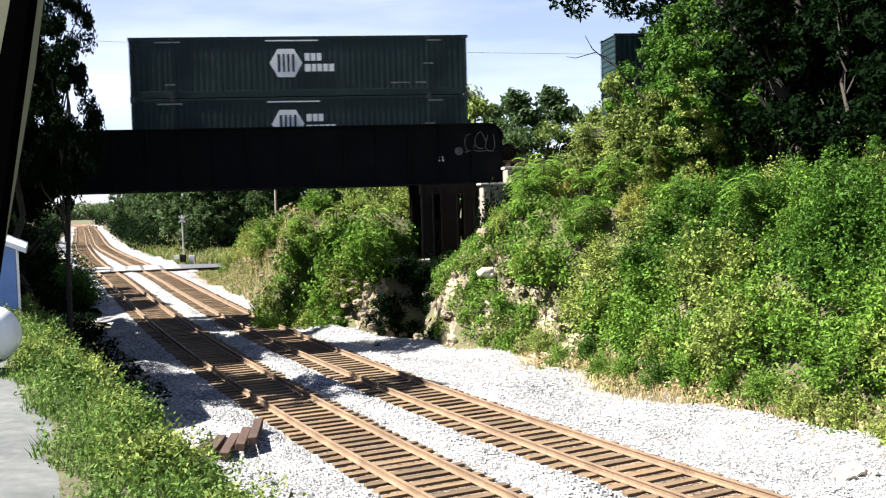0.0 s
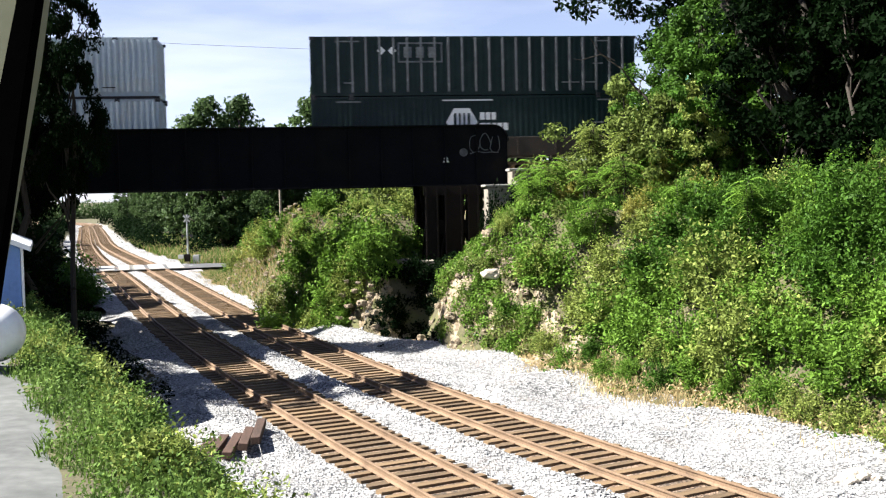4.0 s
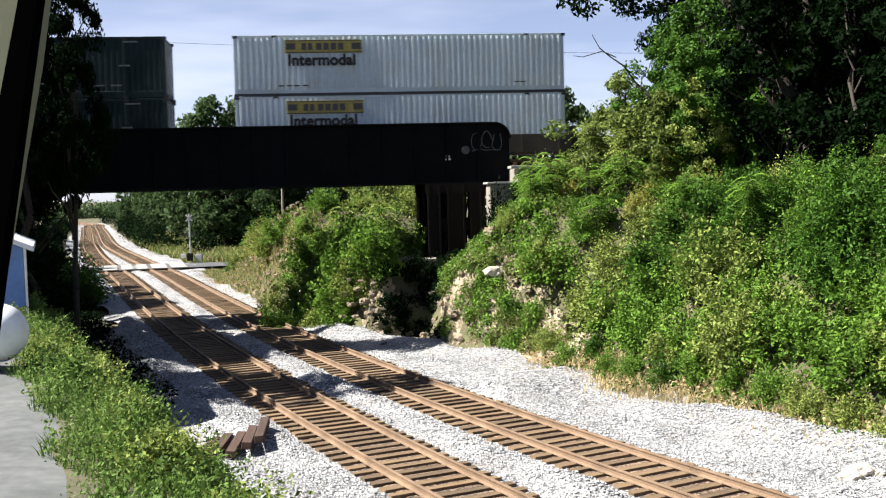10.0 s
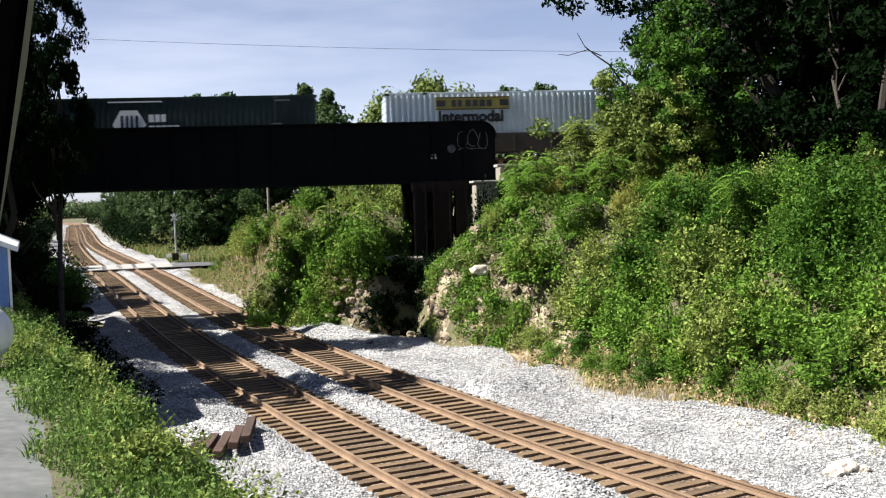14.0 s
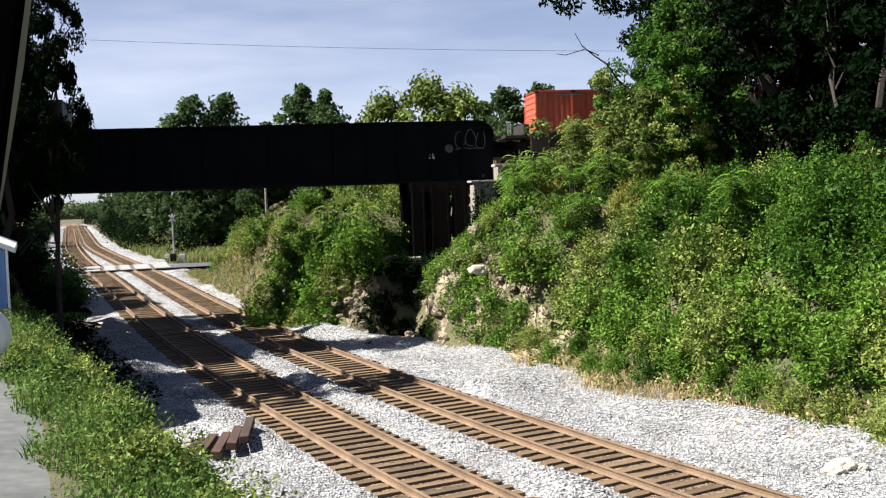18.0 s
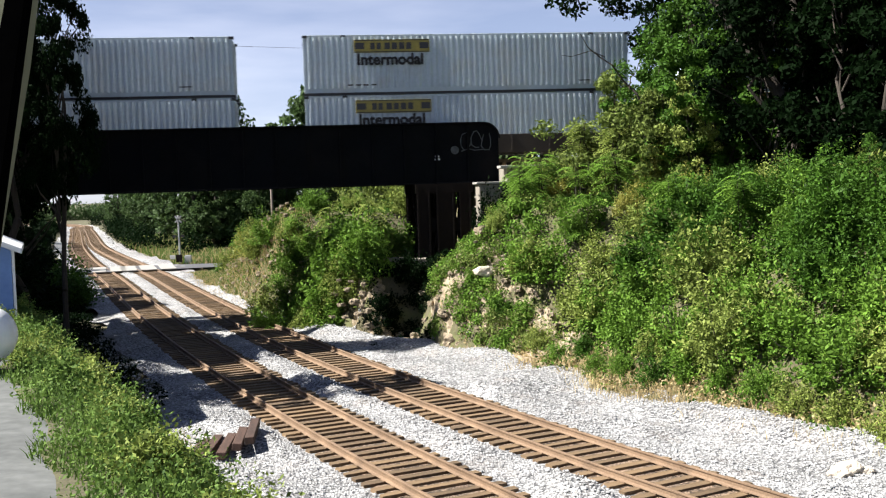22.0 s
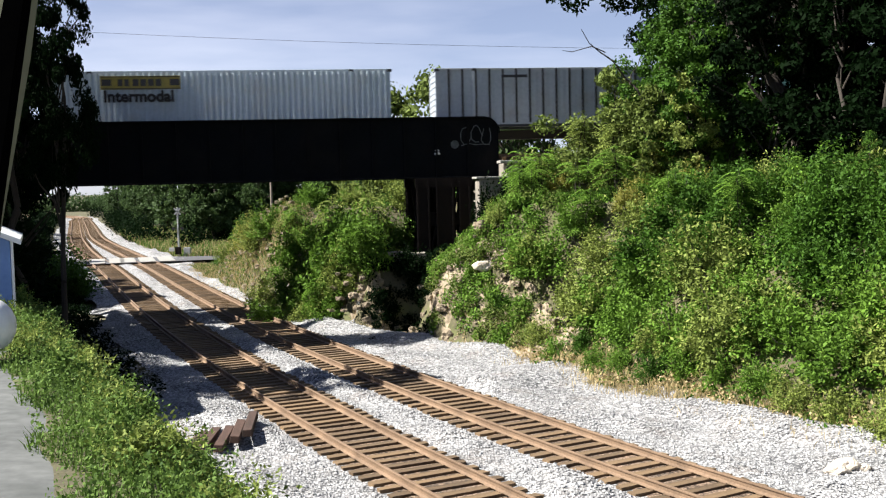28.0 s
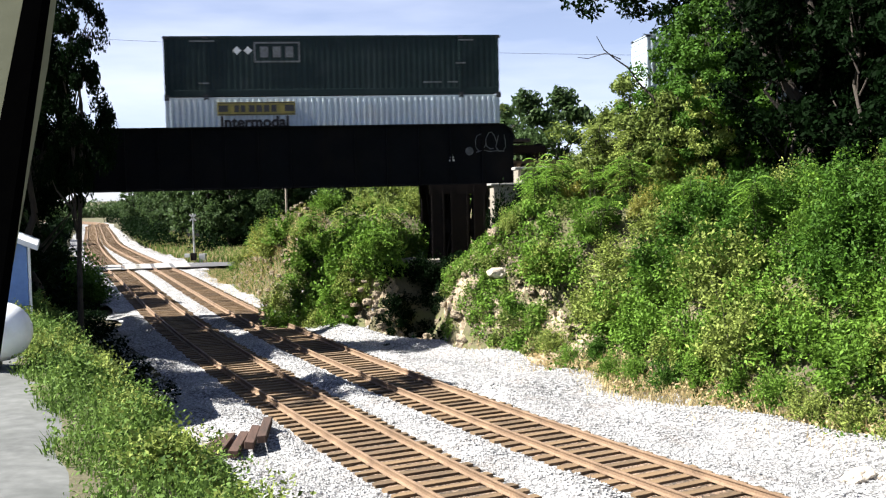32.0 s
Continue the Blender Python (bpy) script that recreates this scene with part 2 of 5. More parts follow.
def arrays(name, verts, quads, mat, parent=None, smooth=False):
    """One mesh from numpy arrays of corners and quads."""
    me = bpy.data.meshes.new(name)
    verts, quads = np.asarray(verts, np.float32), np.asarray(quads, np.int32)
    k = quads.shape[1]
    me.vertices.add(len(verts))
    me.vertices.foreach_set("co", verts.ravel())
    me.loops.add(quads.size)
    me.loops.foreach_set("vertex_index", quads.ravel())
    me.polygons.add(len(quads))
    me.polygons.foreach_set("loop_start", np.arange(0, quads.size, k, dtype=np.int32))
    me.polygons.foreach_set("use_smooth", np.full(len(quads), smooth))
    me.update(calc_edges=True)
    me.materials.append(mat)
    ob = new(name, me)
    ob.parent = parent
    return ob


def box(bm, x0, y0, z0, x1, y1, z1, bevel=0.0):
    r = bmesh.ops.create_cube(bm, size=1.0)
    vs = r["verts"]
    bmesh.ops.scale(bm, vec=(x1 - x0, y1 - y0, z1 - z0), verts=vs)
    bmesh.ops.translate(bm, vec=((x0 + x1) / 2, (y0 + y1) / 2, (z0 + z1) / 2), verts=vs)
    if bevel:
        es = list({e for v in vs for e in v.link_edges})
        bmesh.ops.bevel(bm, geom=es, offset=bevel, segments=2, affect="EDGES", profile=0.5)
    return bm


def boxes(*rows, bevel=0.0):
    bm = bmesh.new()
    for r in rows:
        box(bm, *r, bevel=bevel)
    return bm


def tube(bm, a, b, r0, r1=None, n=8):
    a, b = Vector(a), Vector(b)
    r = bmesh.ops.create_cone(bm, cap_ends=True, segments=n, radius1=r0, radius2=r0 if r1 is None else r1, depth=(b - a).length)
    m = Matrix.Translation((a + b) / 2) @ (b - a).to_track_quat("Z", "Y").to_matrix().to_4x4()
    bmesh.ops.transform(bm, matrix=m, verts=r["verts"])
    return bm


def tubes(*rows, n=8):
    bm = bmesh.new()
    for r in rows:
        tube(bm, *r, n=n)
    return bm


def thing(name, label, category, m=None, group="", kind=""):
    ob = tagged(new(name), label, category, group, kind)
    ob.matrix_basis = m or Matrix()
    return ob


# ---- the plan ----
def spline(points):
    """A smooth curve x(y) through a few points, straight beyond them."""
    ys, xs = [p[1] for p in points], [p[0] for p in points]

    def at(y):
        y = np.asarray(y, float)
        sl = np.gradient(xs, ys)
        i = np.clip(np.searchsorted(ys, y) - 1, 0, len(ys) - 2)
        ya, xa = np.asarray(ys)[i], np.asarray(xs)[i]
        h = np.asarray(ys)[i + 1] - ya
        t = np.clip((y - ya) / h, 0, 1)
        xb, sa, sb = np.asarray(xs)[i + 1], sl[i], sl[i + 1]
        v = (2 * t**3 - 3 * t**2 + 1) * xa + (t**3 - 2 * t**2 + t) * h * sa + (-2 * t**3 + 3 * t**2) * xb + (t**3 - t**2) * h * sb
        return v + np.where(y < ys[0], (y - ys[0]) * sl[0], 0) + np.where(y > ys[-1], (y - ys[-1]) * sl[-1], 0)
    return at


def cubic(c, y):
    u = y / 50
    return ((c[0] * u + c[1]) * u + c[2]) * u + c[3]


CL, CR = (-2.034, 8.6585, -32.036, 12.246), (-2.549, 11.189, -36.012, 18.249)
NEAR = (16, 24, 32, 42, 54, 68, 84, 100)
track_l = spline([(cubic(CL, y), y) for y in NEAR] + [(-47.2, 136), (-63.4, 182), (-81.4, 233), (-97.2, 274), (-115, 296), (-140, 314), (-190, 336)])
track_r = spline([(cubic(CR, y), y) for y in NEAR] + [(-44.6, 137), (-61.0, 183), (-78.7, 233), (-94.3, 274), (-111, 298), (-136, 317), (-186, 339)])
foot_r = spline([(6.3, 15), (6.2, 23), (5.5, 26), (5.4, 30), (5.3, 35), (5.4, 40), (4.3, 44), (3.0, 47.5), (2.2, 51), (1.9, 55.5), (1.9, 59), (1.9, 66), (2.2, 78), (2.6, 90), (2.4, 120)])

# the upper line and its bridge
TURN = 7.0
LINE = Vector((math.cos(radians(TURN)), math.sin(radians(TURN)), 0))
SIDE = Vector((-LINE.y, LINE.x, 0))
BASE = Vector((0, 51.64, 0))
RAIL_Z = 7.55


def along(p, q=0.0, z=0.0):
    """A pose on the upper line: p metres along it, q behind the near sides of the containers."""
    return Matrix.Translation(BASE + LINE * p + SIDE * q + Vector((0, 0, z))) @ pose(0, 0, 0, 0, 0, TURN)


def smooth(a, b, x):
    t = np.clip((np.asarray(x, float) - a) / (b - a), 0, 1)
    return t * t * (3 - 2 * t)


def hills(x, y, s):
    """Soft uneven relief."""
    return (np.sin(x * 0.9 * s + 1.3 * np.sin(y * 0.53 * s)) + np.sin(y * 1.1 * s + 1.7 * np.sin(x * 0.61 * s + 2)) + 0.6 * np.sin((x * 2.1 + y * 1.7) * s + 1)) / 2.6


def ground_z(x, y):
    x, y = np.asarray(x, float), np.asarray(y, float)
    c = 0.87
    dl, dr = (track_l(y) - x) * c, (x - track_r(y)) * c
    z = np.full(np.broadcast(x, y).shape, -0.42)
    # the bench on which the driveway lies
    bench = 2.9 * (1 - smooth(30, 46, y)) + 0.0
    z = z + np.where(dl > 4, (bench + 0.42) * smooth(3.9, 7.5, dl), 0)
    z = z + np.where(dl > 6, 2.0 * smooth(36, 60, y) * smooth(8, 26, dl), 0)
    # the cutting's far bank
    f = foot_r(y)
    top = 5.3 * (1 - smooth(57, 88, y)) * (0.75 + 0.25 * smooth(20, 36, y)) + 0.4
    run = 7.5 - 5.0 * smooth(36, 43, y) * (1 - smooth(74, 88, y))
    z = z + np.where(dr > f, top * smooth(0, 1, (dr - f) / run) ** 0.8 + 0.12 * hills(x, y, 1.2) * np.clip(dr - f, 0, 1), 0)
    # the gully below the tower
    along_y = smooth(41.0, 43.0, y) * smooth(49.5, 47.0, y)
    z = z - (z + 0.9) * along_y * np.exp(-((x + 1.6) / 1.35) ** 4)
    # the embankment of the upper line, cut away between its abutments
    p = (x - BASE.x) * LINE.x + (y - BASE.y) * LINE.y
    q = (x - BASE.x) * SIDE.x + (y - BASE.y) * SIDE.y - 1.3
    bank = 7.0 - np.clip(np.abs(q) - 2.6, 0, None) * 0.75
    bank = bank - 7.5 * (1 - smooth(3.4, 9.0, p)) * smooth(-32, -26, p)
    z = np.maximum(z, bank)
    # the ledge on which the bridge tower stands
    ledge = 2.3 + 0.9 * np.clip(q - 5.5, 0, None) + 0.85 * np.clip(p + 0.8, 0, None) * smooth(-1.5, -4.5, q) + 3.0 * smooth(-9, -16, q) + 8 * smooth(1.7, 2.1, p) * smooth(-3.2, -2.2, q)
    return np.where(p < 9, np.minimum(z, ledge + 9 * smooth(3, 9, p) + 9 * smooth(-22, -30, p)), z)


def gz(x, y):
    return float(ground_z(x, y))


# ---- ground ----
def steps(lo, hi, d, far):
    mid = list(np.arange(lo, hi + d / 2, d))
    out, s = [], d
    while (out[-1] if out else 0) < far:
        s *= 1.35
        out.append((out[-1] if out else 0) + s)
    return np.array([lo - o for o in reversed(out)] + mid + [hi + o for o in out])


def sheet(name, xs, ys, zf, mat, smooth_faces=True):
    gx, gy = np.meshgrid(xs, ys)
    v = np.stack([gx, gy, zf(gx, gy)], -1).reshape(-1, 3)
    nx, ny = len(xs), len(ys)
    i = (np.arange(ny - 1)[:, None] * nx + np.arange(nx - 1)).ravel()
    return arrays(name, v, np.stack([i, i + 1, i + 1 + nx, i + nx], -1), mat, smooth=smooth_faces)


gx_ = steps(-60, 50, 0.7, 2600)
gx_ = np.concatenate([gx_[gx_ < -170], np.arange(-168, -61, 2.5), gx_[gx_ >= -60]])
gy_ = steps(-20, 125, 0.8, 2600)
gy_ = np.concatenate([gy_[gy_ < 125.5], np.arange(128, 500, 4.0), gy_[gy_ > 505]])
ground = sheet("ground", gx_, gy_, ground_z, DIRT)
tagged(ground, "brown earth and scrub ground of the railway cutting", "ground", kind="structure")


def strip(name, ys, cols, xf, zf, mat, smooth_faces=True):
    """A sheet laid along the tracks: xf(y, k) and zf(x, y, k) for the columns k from 0 to 1."""
    gy, gk = np.meshgrid(ys, cols, indexing="ij")
    gx = xf(gy, gk)
    v = np.stack([gx, gy, zf(gx, gy, gk)], -1).reshape(-1, 3)
    n = len(cols)
    i = (np.arange(len(ys) - 1)[:, None] * n + np.arange(n - 1)).ravel()
    return arrays(name, v, np.stack([i, i + 1, i + 1 + n, i + n], -1), mat, smooth=smooth_faces)


def bed_z(x, y, k=None):
    c = 0.87
    al, ar = np.abs(x - track_l(y)) * c, np.abs(x - track_r(y)) * c
    near = np.minimum(al, ar)
    heap = (0.27 + 0.14 * smooth(2.0, 3.5, (track_l(y) - x) * c)) * hills(x, y, 0.9) + 0.07 * hills(x + 9, y, 2.6)
    z = -0.245 + 0.02 * smooth(1.15, 1.4, near) + smooth(1.3, 1.9, near) * (heap + 0.06)
    out = np.maximum((track_l(y) - x) * c, (x - track_r(y)) * c)
    z = z - 0.12 * smooth(1.6, 4.0, out)
    z = np.maximum(z, -0.375) + 0.035 * smooth(66, 92, y)
    f = foot_r(y)
    dr = (x - track_r(y)) * c
    return np.maximum(z, np.where(dr > f - 0.2, ground_z(x, y) + 0.03, -9))


bed_ys = np.concatenate([np.arange(-12, 75, 0.45), np.arange(75, 140, 1.5), np.arange(140, 460, 6.0)])
ballast = strip("ballast_bed", bed_ys, np.linspace(0, 1, 56),
                lambda y, k: (track_l(y) - 5.0 + 1.9 * smooth(28, 36, y) + 0.35 * np.sin(y * 1.1)) * (1 - k) + (track_r(y) + (foot_r(y) + 0.7) / 0.87) * k, bed_z, BALLAST)
tagged(ballast, "pale grey crushed stone ballast bed under both tracks", "ballast", kind="structure")


for bed_of in (track_l, track_r):
    stained = strip("stained_ballast", bed_ys[bed_ys > 8], np.linspace(0, 1, 9), lambda y, k: bed_of(y) + (2.5 * k - 1.25 + 0.12 * np.sin(y * 2.3 + 9 * k) * (k - 0.5)) / 0.87,
                    lambda x, y, k: bed_z(x, y) + 0.02 - 0.05 * (np.abs(k - 0.5) > 0.49), BROWN_BALLAST)
    tagged(stained, "rust-stained brown ballast between the rails", "ballast", kind="structure")


def face_z(x, y, k):
    """Layered, fractured rock: level ledges with steep risers, broken into blocks."""
    h = ground_z(x, y) + 0.16 * hills(x * 2.3, y * 2.3, 1.0)
    bed = 0.42 + 0.1 * np.sin(y * 0.8)
    n = np.floor(h / bed)
    ledge = bed * (n + 0.45 + 0.6 * smooth(0.5, 0.95, h / bed - n))
    crack = np.floor(3 * hills(x * 5 + 3, y * 5, 1.0)) / 3
    return ledge + 0.05 + 0.1 * crack + 0.05 * hills(x * 9, y * 9, 1.0) - 0.5 * (k > 0.98) - 0.25 * (k < 0.02)


rock_face = strip("rock_face", np.arange(36.0, 52, 0.09), np.linspace(0, 1, 44), lambda y, k: track_r(y) + (foot_r(y) - 0.1 + 1.9 * k) / 0.87, face_z, ROCK, False)
tagged(rock_face, "tan broken limestone face at the foot of the bank", "rock face", kind="structure")


def loose_stones():
    """Loose stones on the ballast near the camera."""
    rng = np.random.default_rng(5)
    n = 34000
    y = 17 + 33 * rng.random(n) ** 1.5
    lo, hi = track_l(y) - 4.6, track_r(y) + (foot_r(y) + 0.5) / 0.87
    x = lo + (hi - lo) * rng.random(n)
    z = bed_z(x, y)
    near = np.minimum(np.abs(x - track_l(y)), np.abs(x - track_r(y))) * 0.87
    keep = near > 1.3
    x, y, z = x[keep], y[keep], z[keep]
    n = len(x)
    r = 0.022 + 0.035 * rng.random(n) ** 2
    base = np.array([(1, 0, 0), (0, 1, 0), (-1, 0, 0), (0, -1, 0), (0.1, 0.1, 0.8), (0, 0, -0.6)])
    v = base[None] * (r[:, None, None] * (0.7 + 0.6 * rng.random((n, 6, 3))))
    a = rng.random(n) * 6.28
    ca, sa = np.cos(a)[:, None], np.sin(a)[:, None]
    v = np.stack([v[..., 0] * ca - v[..., 1] * sa, v[..., 0] * sa + v[..., 1] * ca, v[..., 2]], -1)
    v += np.stack([x, y, z + 0.012], -1)[:, None]
    tri = np.array([(0, 1, 4), (1, 2, 4), (2, 3, 4), (3, 0, 4), (1, 0, 5), (2, 1, 5), (3, 2, 5), (0, 3, 5)])
    ob = arrays("ballast_stones", v.reshape(-1, 3), (tri[None] + 6 * np.arange(n)[:, None, None]).reshape(-1, 3), STONE)
    tagged(ob, "loose angular grey and white ballast stones", "stones", kind="stuff")


loose_stones()

# driveway on the bench, and the road that crosses the tracks
drive = strip("driveway", np.arange(-14, 27.5, 0.5), np.linspace(0, 1, 12),
              lambda y, k: track_l(y) - (8.2 - 0.35 * smooth(10, 15, y)) / 0.87 - 7.5 * (1 - k) + 0.05 * np.sin(y * 1.3) * k, lambda x, y, k: ground_z(x, y) + 0.035 - 0.05 * (k > 0.99) + 0.01 * hills(x, y, 2), DRIVE)
tagged(drive, "worn grey concrete driveway on the bench above the tracks", "driveway", kind="structure")
ROAD_C, ROAD_D = Vector((-27.0, 93.5)), Vector((1, 0.28)).normalized()


def cross_road():
    a, b = np.linspace(-60, 60, 121), np.linspace(-3.4, 3.4, 7)
    ga, gb = np.meshgrid(a, b, indexing="ij")
    x = ROAD_C.x + ROAD_D.x * ga - ROAD_D.y * gb
    y = ROAD_C.y + ROAD_D.y * ga + ROAD_D.x * gb
    z = np.maximum(ground_z(x, y) + 0.05, np.where(np.abs(ga) < 9, -0.03, -9))
    i = (np.arange(len(a) - 1)[:, None] * len(b) + np.arange(len(b) - 1)).ravel()
    n = len(b)
    ob = arrays("road", np.stack([x, y, z], -1).reshape(-1, 3), np.stack([i, i + n, i + n + 1, i + 1], -1), ASPHALT, smooth=True)
    tagged(ob, "grey asphalt road over the level crossing", "road", kind="structure")
    lc = thing("level_crossing", "pale concrete slabs of a level crossing between the rails", "level crossing")
    for k, tr in enumerate((track_l, track_r)):
        cx = float(tr(93.5)) + 0.3
        pan = part("crossing_slab", boxes((-0.66, -3.3, -0.1, 0.66, 3.3, 0.012), bevel=0.01), SLAB, lc)
        pan.matrix_basis = pose(cx, float(ROAD_C.y + (cx - ROAD_C.x) * 0.28), 0, 0, 0, 18)
        for side in (-1, 1):
            p2 = copy_thing(pan, pose(cx + side * 1.6, float(ROAD_C.y + (cx - ROAD_C.x + side * 1.6) * 0.28), 0, 0, 0, 18))


cross_road()


# ---- the two tracks ----
def rail_mesh(name, tr, side, parent):
    prof = [(-0.075, -0.17), (0.075, -0.17), (0.075, -0.155), (0.012, -0.13), (0.012, -0.045), (0.038, -0.035), (0.038, -0.004), (0.028, 0.0), (-0.028, 0.0), (-0.038, -0.004), (-0.038, -0.035), (-0.012, -0.045), (-0.012, -0.13), (-0.075, -0.155)]
    ys = np.concatenate([np.arange(-14, 60, 1.0), np.arange(60, 160, 2.5), np.arange(160, 455, 8.0)])
    x = tr(ys)
    dx = np.gradient(x, ys)
    nl = np.sqrt(1 + dx * dx)
    nx, ny = 1 / nl, -dx / nl
    v = []
    for a, b in prof:
        o = side * 0.7535 + a
        v.append(np.stack([x + nx * o, ys + ny * o, np.full(len(ys), b)], -1))
    v = np.stack(v, 1)
    k = len(prof)
    i = np.arange(len(ys) - 1)[:, None] * k
    j = np.arange(k)
    q = np.stack([i + j, i + (j + 1) % k, i + k + (j + 1) % k, i + k + j], -1).reshape(-1, 4)
    return arrays(name, v.reshape(-1, 3), q, RUST, parent)


def railway(tr, label):
    t = thing("railway_track", label, "railway track", group="tracks in the cutting")
    for side in (-1, 1):
        rail_mesh("rail", tr, side, t)
    meshes = []
    for k in range(4):
        bm = boxes((-1.28, -0.115, -0.36, 1.28, 0.115, -0.168))
        rr = random.Random(k)
        for v in bm.verts:
            v.co += Vector((rr.uniform(-0.04, 0.04), rr.uniform(-0.015, 0.015), rr.uniform(-0.012, 0.006)))
        ob = put("tie", bm, TIE)
        meshes.append(ob.data)
        bpy.data.objects.remove(ob)
    plate = boxes((-0.86, -0.1, -0.17, -0.645, 0.1, -0.155), (0.645, -0.1, -0.17, 0.86, 0.1, -0.155))
    y, ties, far_v, far_q = 12.0, [], [], []
    rr = random.Random(3)
    while y < 318:
        d = float(tr(y + 0.5) - tr(y - 0.5))
        ang = math.degrees(math.atan2(-d, 1)) + rr.uniform(-0.8, 0.8)
        ties.append((y, ang))
        y += 0.5 / math.sqrt(1 + d * d)
    for k, (y, ang) in enumerate(ties[:300]):
        ob = new("tie", meshes[k % 4])
        ob.parent = t
        ob.matrix_basis = pose(float(tr(y)) + rr.uniform(-0.05, 0.05), y, rr.uniform(-0.012, 0.006), 0, 0, ang)
    me = bpy.data.meshes.new("plate")
    plate.to_mesh(me)
    plate.free()
    corner = np.array([v.co for v in me.vertices])
    face = np.array([list(p.vertices) for p in me.polygons])
    bpy.data.meshes.remove(me)
    for tag, sel, cs, fs, mat in (("tie_plate", ties[:120], corner, face, RUST), ("far_tie", ties[300:], None, None, TIE)):
        vs, qs = [], []
        if cs is None:
            cs = np.array([(sx * 1.28, sy * 0.115, sz) for sz in (-0.36, -0.168) for sy in (-1, 1) for sx in (-1, 1)])
            fs = np.array([(0, 2, 3, 1), (4, 5, 7, 6), (0, 1, 5, 4), (2, 6, 7, 3), (0, 4, 6, 2), (1, 3, 7, 5)])
        for y, ang in sel:
            m = pose(float(tr(y)), y, 0, 0, 0, ang)
            qs.append(fs + len(vs) * len(cs))
            vs.append(np.array([m @ Vector(c) for c in cs]))
        ob = arrays(tag, np.concatenate(vs), np.concatenate(qs), mat, t)
        tagged(ob, kind="stuff")
    return t


railway(track_l, "rusty single track on brown timber ties in pale ballast")
railway(track_r, "rusty main track on brown timber ties beside the rock bank")


# ---- bridge ----
def girder(parent, y, face):
    """A plate girder in the plane y, its stiffeners on the side that face gives."""
    p0, p1, z0, z1, r = -27.0, 2.75, 6.45, 9.24, 0.75
    arc = [(p1 - r + r * math.sin(a), z1 - r + r * math.cos(a)) for a in np.linspace(0, math.pi / 2, 8)]
    outline = [(p0, z0), (p1, z0)] + arc[::-1] + [(p0, z1)]
    bm = bmesh.new()
    lo = [bm.verts.new((a, y - 0.012, b)) for a, b in outline]
    hi = [bm.verts.new((a, y + 0.012, b)) for a, b in outline]
    bm.faces.new(lo)
    bm.faces.new(hi[::-1])
    for k in range(len(lo)):
        bm.faces.new((lo[k - 1], lo[k], hi[k], hi[k - 1])[::-1])
    g = part("girder_web", bm, GIRDER, parent, "black riveted steel web plate")
    part("bottom_flange", boxes((p0, y - 0.22, z0 - 0.05, p1, y + 0.22, z0, ), bevel=0.004), GIRDER, parent)
    bm = boxes((p0, y - 0.24, z1 + 0.001, p1 - r, y + 0.24, z1 + 0.05))
    for (a0, b0), (a1, b1) in zip(arc, arc[1:]):
        u = Vector((a1 - a0, 0, b1 - b0)).normalized()
        w = Vector((-u.z, 0, u.x)) * -0.05
        w = Vector((u.z * -1, 0, u.x)) * 0.05
        vs = [bm.verts.new(Vector((a, s, b)) + o) for o in (Vector(), w) for a, b in ((a0, b0), (a1, b1)) for s in (y - 0.24, y + 0.24)]
        for f in ((0, 1, 3, 2), (4, 6, 7, 5), (0, 2, 6, 4), (1, 5, 7, 3)):
            bm.faces.new([vs[i] for i in f])
    part("top_flange", bm, GIRDER, parent)
    k, p = 0, p0 + 0.9
    while p < p1 - 0.3:
        part("stiffener", boxes((p - 0.045, min(y + 0.012 * face, y + 0.13 * face), z0 + 0.002, p + 0.045, max(y + 0.012 * face, y + 0.13 * face), z1 - 0.06 if p < p1 - r else z1 - 0.45)), GIRDER, parent)
        p += 1.52
    return g


def graffiti(parent, y):
    """Chalky outlines sprayed on the girder's end panel."""
    def stroke(points, w=0.035):
        bm = bmesh.new()
        for (a0, b0), (a1, b1) in zip(points, points[1:]):
            d = Vector((a1 - a0, 0, b1 - b0))
            o = Vector((-d.z, 0, d.x)).normalized() * w
            e = d.normalized() * w * 0.6
            vs = [bm.verts.new(Vector((a, y, b)) + s) for a, b, s in ((a0, b0, o - e), (a1, b1, o + e), (a1, b1, -o + e), (a0, b0, -o - e))]
            bm.faces.new(vs)
        return bm
    rg = random.Random(6)
    for cx, cz, h, wd, gap in ((1.15, 8.38, 0.42, 0.27, 1.2), (1.68, 8.46, 0.45, 0.24, 2.6), (2.16, 8.36, 0.44, 0.25, 0.5)):
        pts = [(cx + wd * math.sin(a) * rg.uniform(0.75, 1.25), cz + h * math.cos(a) * rg.uniform(0.8, 1.1)) for a in np.linspace(gap, gap + 5.3, 8)]
        part("graffiti_letter", stroke(pts, 0.02), SPRAY, parent, "faint grey sprayed outline letter")
    bm = bmesh.new()
    bmesh.ops.create_circle(bm, cap_ends=True, segments=14, radius=0.2, matrix=Matrix.Translation((0.62, y, 7.98)) @ pose(0, 0, 0, 90))
    part("graffiti_dot", bm, SPRAY, parent, "pale sprayed disc")
    part("graffiti_mark", stroke([(-0.35, 7.55), (-0.12, 7.55), (-0.23, 7.62), (-0.23, 7.78), (-0.3, 7.7), (-0.16, 7.7)], 0.035), MARK_WHITE, parent, "small white painted sign")
    part("graffiti_line", stroke([(0.95, 7.92), (1.3, 8.02), (1.6, 7.95), (2.0, 7.98), (2.3, 7.95)], 0.022), SPRAY, parent)


